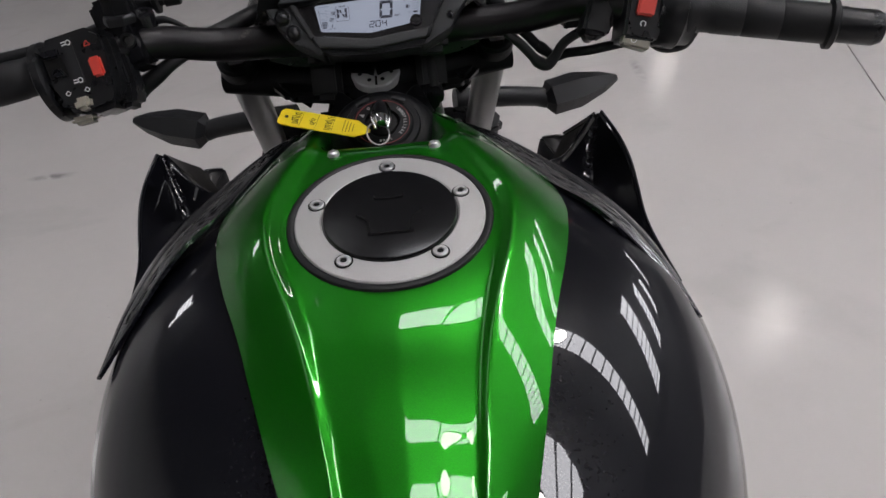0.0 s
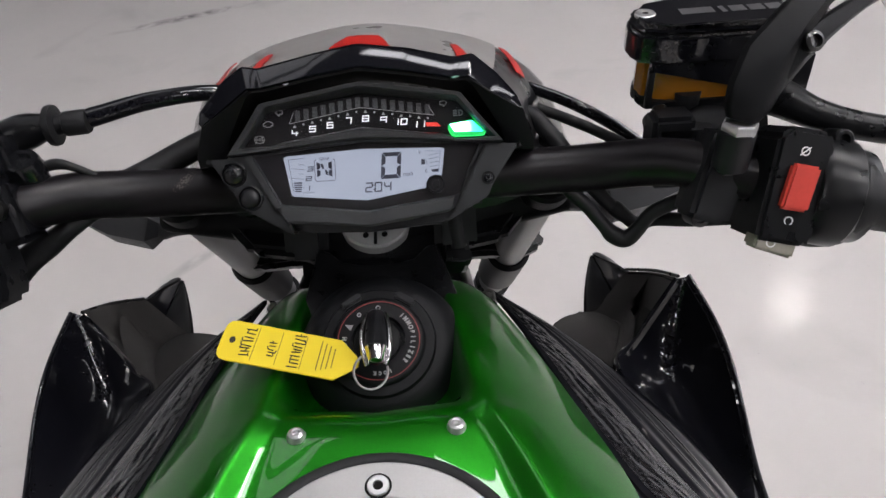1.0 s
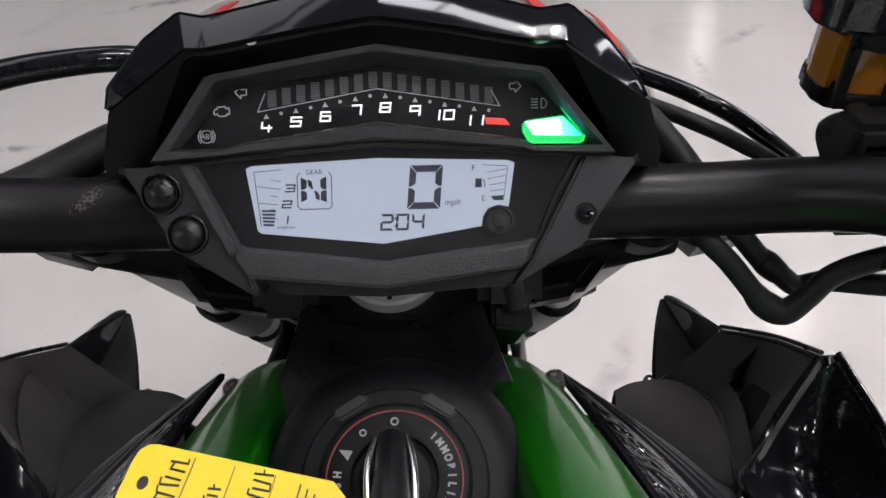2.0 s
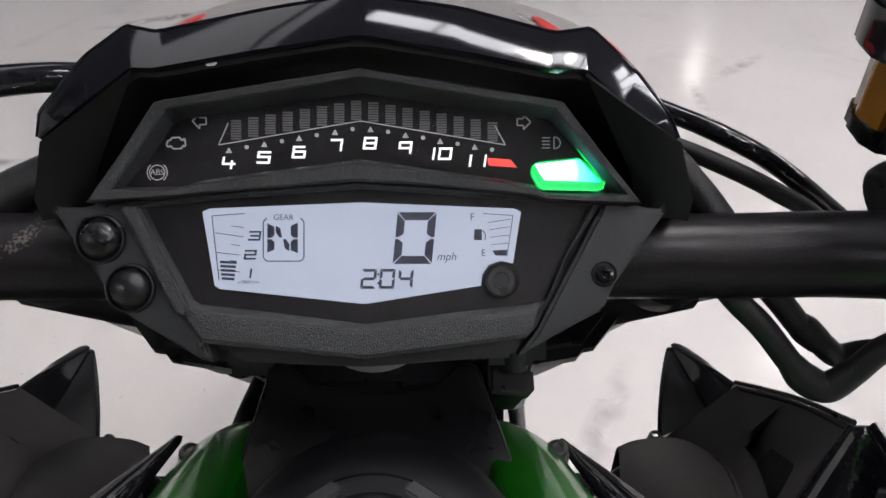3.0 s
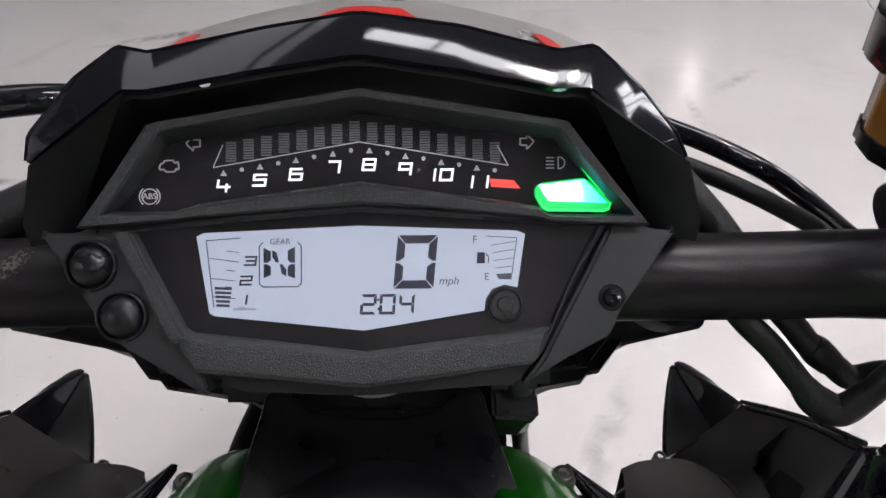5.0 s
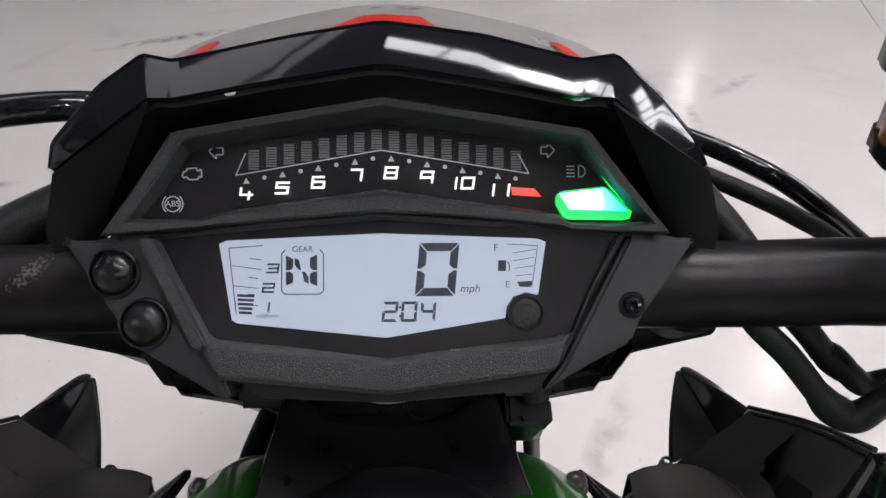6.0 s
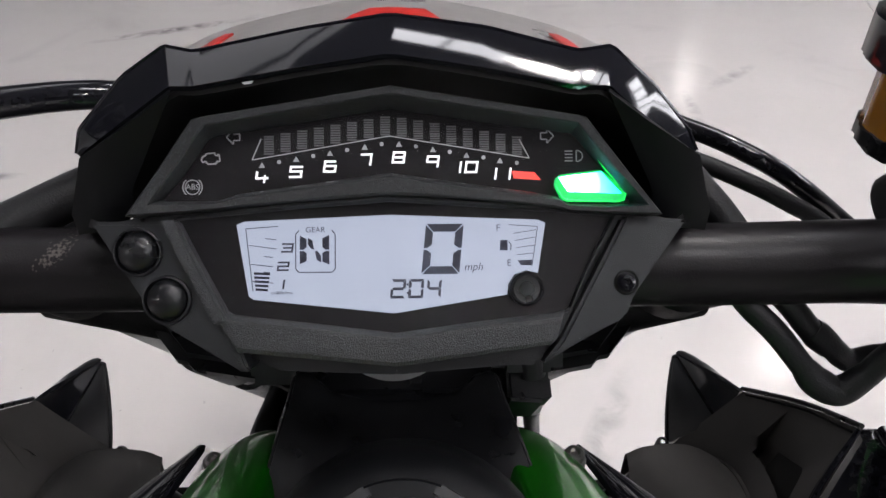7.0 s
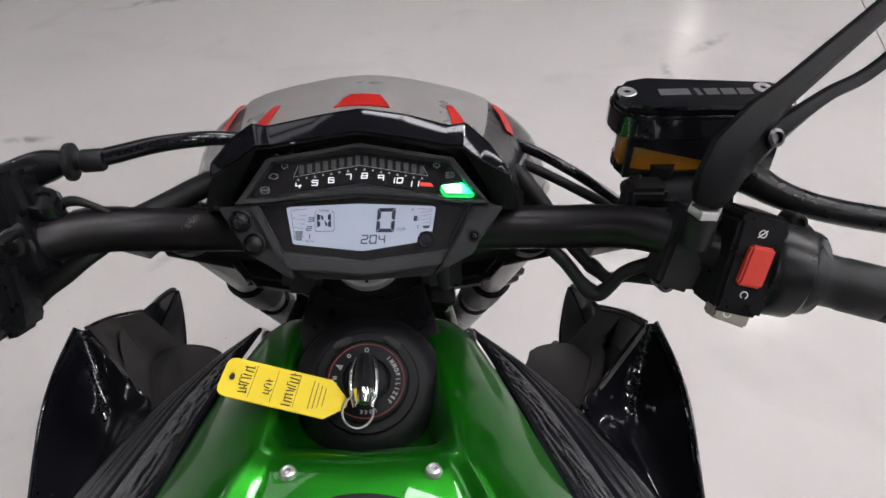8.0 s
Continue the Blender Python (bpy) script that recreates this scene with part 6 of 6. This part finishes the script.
hose("brake_hose", [(0.186, 0.284, 1.008), (0.165, 0.288, 1.0255), (0.150, 0.289, 1.034), (0.134, 0.293, 1.0410), (0.112, 0.307, 1.0455), (0.090, 0.324, 1.046), (0.065, 0.34, 1.03), (0.05, 0.355, 0.96)], 0.0037, RUBBER, "black brake hose")
hose("wiring_tube", [(0.122, 0.262, 1.032), (0.110, 0.275, 1.045), (0.096, 0.288, 1.054), (0.070, 0.303, 1.047), (0.058, 0.33, 1.0)], 0.006, RUBBER, "black wiring sleeve")
hose("throttle_cable", [(0.222, 0.214, 1.032), (0.190, 0.221, 1.0245), (0.1695, 0.226, 1.0120), (0.1608, 0.2265, 0.9990), (0.1535, 0.2268, 0.9915), (0.1465, 0.2290, 0.9935), (0.1405, 0.2330, 0.9990), (0.1310, 0.2400, 1.0090), (0.1190, 0.2480, 1.0190), (0.105, 0.268, 1.034), (0.07, 0.31, 1.02), (0.05, 0.34, 0.98)], 0.0046, RUBBER, "black throttle cable")
hose("throttle_cable", [(0.222, 0.220, 1.008), (0.195, 0.232, 1.0), (0.176, 0.240, 0.9965), (0.1640, 0.2410, 0.9935), (0.1565, 0.2420, 0.9985), (0.1480, 0.2450, 1.0045), (0.1350, 0.2490, 1.0180), (0.112, 0.272, 1.034), (0.09, 0.30, 1.03), (0.06, 0.33, 0.97)], 0.0046, RUBBER, "black throttle cable")
hose("cable_sleeve", [(0.1555, 0.2424, 0.9992), (0.1505, 0.2442, 1.0030), (0.1475, 0.2452, 1.0052)], [0.0050, 0.0056, 0.0050], RUBBER, "rubber cable sleeve")
hose("cable_sleeve", [(0.1625, 0.2266, 1.0010), (0.1540, 0.2268, 0.9918), (0.1462, 0.2291, 0.9938), (0.1415, 0.2325, 0.9978)], [0.0046, 0.0056, 0.0058, 0.0048], RUBBER, "rubber cable sleeve")
hose("switch_wire", [(0.235, 0.190, 1.020), (0.250, 0.190, 1.010), (0.268, 0.188, 1.012), (0.275, 0.184, 1.025)], 0.004, RUBBER)
part("wire_connector", joined(box(0.0165, 0.016, 0.020, axis_frame((0.0435, 0.264, 0.957), (0.2, -0.4, 0.9)), 0.0015), box(0.0045, 0.010, 0.010, axis_frame((0.0535, 0.264, 0.957), (0.2, -0.4, 0.9)), 0.001)), SATIN, bike, "black wire connector")
hose("stem_wire", [(0.048, 0.262, 0.968), (0.046, 0.268, 0.985), (0.044, 0.278, 1.0)], 0.0055)
hose("stem_wire", [(0.050, 0.264, 0.948), (0.054, 0.285, 0.92), (0.06, 0.30, 0.88)], 0.004, FORK)

hose("clutch_switch_wire", [(-0.176, 0.236, 1.030), (-0.190, 0.226, 1.026), (-0.204, 0.221, 1.018), (-0.217, 0.217, 1.011), (-0.226, 0.2135, 1.004)], [0.004, 0.006, 0.0075, 0.0085, 0.009], RUBBER, "black wire with boot")
hose("switch_wire", [(-0.207, 0.240, 1.058), (-0.193, 0.2405, 1.0625), (-0.182, 0.240, 1.060), (-0.172, 0.242, 1.052)], [0.003, 0.0035, 0.0025, 0.0025], RUBBER, "thin black switch wire")

for dx in (0.0, 0.012):
    hose("stem_wire", [(-0.058 + dx, 0.375, 0.940), (-0.069 + dx, 0.340, 0.905), (-0.081 + dx, 0.305, 0.888), (-0.088 + dx, 0.280, 0.870)], 0.0055)

# turn signals
for s, tip, hub in ((-1, (-0.342, 0.5074, 0.8672), (-0.243, 0.483, 0.851)), (1, (0.300, 0.500, 0.865), (0.200, 0.483, 0.851))):
    tip, hub = Vector(tip), Vector(hub)
    d = (tip - hub).normalized()
    side = d.cross(V(0, 0, 1)).normalized()
    up = side.cross(d)
    rings = []
    for f, w, h in ((0.0, 0.014, 0.011), (0.08, 0.026, 0.020), (0.45, 0.027, 0.020), (0.80, 0.016, 0.012), (1.0, 0.005, 0.004)):
        c = hub + (tip - hub) * f
        rings.append([c + side * w, c + side * w * 0.5 + up * h, c - side * w * 0.5 + up * h, c - side * w, c - side * w * 0.5 - up * h, c + side * w * 0.5 - up * h])
    sig = part("turn_signal", capped(rings), MATTE, bike, "arrow-shaped black turn signal", sharp=30)
    part("signal_stalk", tube([hub + d * 0.004, hub + V(-s * 0.014, 0.001, 0.005), hub + V(-s * 0.066, -0.009, 0.014), hub + V(-s * 0.120, -0.018, 0.018)], [0.013, 0.013, 0.0135, 0.015], 12, 4), MATTE, sig)

# wheels, engine and seat that carry the rest
def wheel(x, y, r, w, name):
    m = axis_frame((x, y, r + 0.065), (1, 0, 0), (0, 0, 1))
    prof = [(r - 0.09, -w * 0.40), (r - 0.03, -w * 0.5), (r - 0.008, -w * 0.36), (r, -w * 0.1), (r, w * 0.1), (r - 0.008, w * 0.36), (r - 0.03, w * 0.5), (r - 0.09, w * 0.40)]
    rows = [[m @ V(a * math.cos(t), a * math.sin(t), h) for t in (2 * math.pi * j / 56 for j in range(56))] for a, h in prof + prof[:1]]
    tyre = grid(rows, True)[0]
    bmesh.ops.remove_doubles(tyre, verts=tyre.verts, dist=1e-5)
    wh = part(name, tyre, TYRE, bike, "black road tyre on a dark cast wheel")
    rr = r - 0.088
    prof2 = [(rr - 0.02, -w * 0.38), (rr, -w * 0.4), (rr, w * 0.4), (rr - 0.02, w * 0.38)]
    rows = [[m @ V(a * math.cos(t), a * math.sin(t), h) for t in (2 * math.pi * j / 56 for j in range(56))] for a, h in prof2 + prof2[:1]]
    rim = grid(rows, True)[0]
    bmesh.ops.remove_doubles(rim, verts=rim.verts, dist=1e-5)
    part("rim", rim, SATIN, wh)
    part("hub", lathe([(0.03, -w * 0.5), (0.035, -w * 0.2), (0.035, w * 0.2), (0.03, w * 0.5)], m, 24), SATIN, wh)
    for k in range(6):
        a = radians(60 * k)
        part("spoke", tube([m @ V(0.03 * math.cos(a), 0.03 * math.sin(a), 0), m @ V((rr - 0.005) * math.cos(a + 0.15), (rr - 0.005) * math.sin(a + 0.15), 0)], 0.011, 8, 0), SATIN, wh)


wheel(-0.045, 0.855, 0.295, 0.12, "front_wheel")
wheel(0.0, -0.62, 0.31, 0.19, "rear_wheel")
part("front_axle", tube([(-0.175, 0.855, 0.36), (0.085, 0.855, 0.36)], 0.012, 12, 0), STEEL, bike)
rows = []
for k in range(13):
    a = radians(20 + 130 * k / 12)
    rows.append([V(-0.045 + x, 0.855 + math.cos(a) * (0.305 + dz), 0.36 + math.sin(a) * (0.305 + dz)) for x, dz in ((-0.07, -0.03), (-0.06, 0.0), (0, 0.012), (0.06, 0.0), (0.07, -0.03))])
part("front_mudguard", shell(rows, 0.003), GLOSS, bike, "black front mudguard", sharp=60)
part("frame_spar", tube([(-0.009, 0.30, 0.93), (-0.009, 0.285, 0.80)], 0.045, 20, 0), SATIN, bike)
part("headstock", box(0.130, 0.055, 0.17, pose(-0.012, 0.318, 0.850, -24), 0.012), SATIN, bike, "black steering head casting")
for s in (-0.12, 0.12):
    part("frame_beam", tube([(s * 0.35, 0.27, 0.85), (s, 0.12, 0.78), (s * 1.1, -0.20, 0.62), (s, -0.34, 0.48)], 0.032, 12, 6), SATIN, bike)
    part("swingarm_leg", tube([(s, -0.34, 0.46), (s, -0.48, 0.42), (s, -0.62, 0.375)], 0.028, 12, 6), SATIN, bike)
part("rear_axle", tube([(-0.14, -0.62, 0.375), (0.14, -0.62, 0.375)], 0.012, 12, 0), STEEL, bike)
part("engine", joined(box(0.36, 0.42, 0.26, pose(0, 0.02, 0.42), 0.04), box(0.32, 0.22, 0.28, pose(0, 0.12, 0.62, -20), 0.03)), SATIN, bike, "dark engine block")
part("radiator", box(0.34, 0.035, 0.30, pose(-0.012, 0.33, 0.62, -12), 0.006), DEEP, bike)
part("tank_base", box(0.20, 0.50, 0.14, pose(0, -0.05, 0.80), 0.03), SATIN, bike)
seat_rows = [[V(x * w, y, z + dz) for x, dz in ((-1, -0.05), (-0.85, 0.0), (0, 0.012), (0.85, 0.0), (1, -0.05))] for y, z, w in ((-0.335, 0.845, 0.085), (-0.42, 0.845, 0.11), (-0.55, 0.865, 0.13), (-0.66, 0.90, 0.12), (-0.85, 0.96, 0.085), (-0.98, 0.99, 0.05))]
part("seat", shell(seat_rows, 0.03), RUBBER, bike, "black seat", sharp=60)
part("subframe", tube([(0, -0.30, 0.70), (0, -0.55, 0.80), (0, -0.92, 0.95)], [0.06, 0.05, 0.03], 14, 6), SATIN, bike)

# ---- key with its tag ----
key = new("ignition_key")
key.location = (0, 0, GROUND)
tagged(key, "ignition key with black head standing in the lock", "key")
HEAD_A, HEAD_B = V(-0.0050, 0.1735, 0.9885), V(-0.0045, 0.1320, 0.9880)


def head_rings(stops):
    rings = []
    for f, w, h in stops:
        c = HEAD_A.lerp(HEAD_B, f)
        rings.append([c + V(w * math.cos(radians(a)) * (1 if abs(math.cos(radians(a))) > 0.5 else 0.9), -h * 0.45 * math.sin(radians(a)), h * math.sin(radians(a))) for a in range(0, 360, 30)])
    return rings


part("key_head", capped(head_rings([(0.0, 0.003, 0.004), (0.06, 0.0052, 0.0075), (0.3, 0.0062, 0.009), (0.74, 0.0068, 0.009)])), SATIN, key, "black plastic key head")
part("chrome_cap", capped(head_rings([(0.73, 0.0068, 0.0088), (0.78, 0.0064, 0.0084), (0.86, 0.0055, 0.007), (0.97, 0.0042, 0.005), (1.0, 0.002, 0.003)])), STEEL, key, "chrome end cap")
part("key_blade", box(0.003, 0.009, 0.022, IGN @ pose(0, 0, 0.006), 0.0004), STEEL, key)
for s in (-1, 1):
    part("chrome_edge", tube([HEAD_A + V(s * 0.0055, -0.006, 0.0035), HEAD_A + V(s * 0.0076, -0.018, 0.003), HEAD_B + V(s * 0.0074, 0.010, 0.001), HEAD_B + V(s * 0.0050, 0.001, -0.003)], 0.0014, 10, 6), STEEL, key, "chrome edge")
rm = axis_frame((-0.0080, 0.1345, 0.9795), (0.35, -0.66, 0.60))
part("key_ring", tube([rm @ V(0.0098 * math.cos(a), 0.0098 * math.sin(a), 0) for a in (2 * math.pi * k / 32 for k in range(33))], 0.0007, 8, 0), WORN_STEEL, key, "thin steel key ring")

tag = new("key_tag")
tag.location = (0, 0, GROUND)
tagged(tag, "yellow plastic stock tag with handwriting on the key ring", "tag")
TAG = axis_frame((-0.0499, 0.1442, 0.9885), (0.23, -0.06, 0.97), (0.0753, -0.0085, -0.0179)) @ Matrix.Diagonal((1.1, 1.3, 1, 1))
plate = mm((-37, -6.5), (-36.4, -9), (-34.6, -10.9), (-32, -11.5), (22, -11.5), (31, -4), (33, -1.5), (33, 1.5), (31, 4), (22, 11.5), (-32, 11.5), (-34.6, 10.9), (-36.4, 9), (-37, 6.5))
part("tag_plate", prism(plate, -0.0005, 0.0005, TAG, 0.0002), YELLOW, tag)
part("tag_hole", prism(mm(*[(-31.5 + 1.5 * math.cos(k * math.pi / 7), 1.9 * math.sin(k * math.pi / 7)) for k in range(14)]), 0.0002, 0.0007, TAG), INK, tag)
rng = random.Random(5)
for x, n, w, full in ((-26, 1, 0.25, True), (-14, 1, 0.25, True), (-1.5, 1, 0.25, True)):
    mark_line((x + 6, -9.5), (x + 6, 9.5), w, TAG @ pose(0, 0, 0.0006), tag, INK)
for x, y0, y1, w in ((-24.0, -7.5, 8.0, 5.0), (-11.5, -5, 3.0, 4.0), (1.0, -9, 9.5, 5.4)):
    y = y0
    while y < y1:
        step = rng.uniform(1.5, 2.4)
        top, low = x - w / 2 + rng.uniform(-0.4, 0.8), x + w / 2 + rng.uniform(-0.8, 0.4)
        mark_line((top, y), (low, y + rng.uniform(-0.5, 0.7)), 0.6, TAG @ pose(0, 0, 0.0006), tag, INK)
        if rng.random() < 0.75:
            m_ = rng.choice([top, (top + low) / 2, low])
            mark_line((m_, y), (m_ + rng.uniform(-0.6, 0.6), y + step * 0.85), 0.5, TAG @ pose(0, 0, 0.0006), tag, INK)
        y += step
for k in range(4):
    mark_line((12.5 + k * 2.4, -8.5 + k), (12.5 + k * 2.4, 8.5 - k), 0.45, TAG @ pose(0, 0, 0.0006), tag, INK)

# ---- floor pieces ----
def slab(x0, x1, y0, y1):
    ob = part("floor_slab", prism([(x0, y0), (x1, y0), (x1, y1), (x0, y1)], -0.03, 0.0), CONCRETE, floor)
    return ob


xs = [HX0, JOINT.x - 12, JOINT.x - 6, JOINT.x, JOINT.x + 6, JOINT.x + 12, HX1]
ys = [HY0, -9.2, -3.2, 8.8, 14.8, 20.8, HY1]
for a, b in zip(xs, xs[1:]):
    for c, d in zip(ys, ys[1:]):
        slab(a + 0.0025, b - 0.0025, c + 0.0025, d - 0.0025)
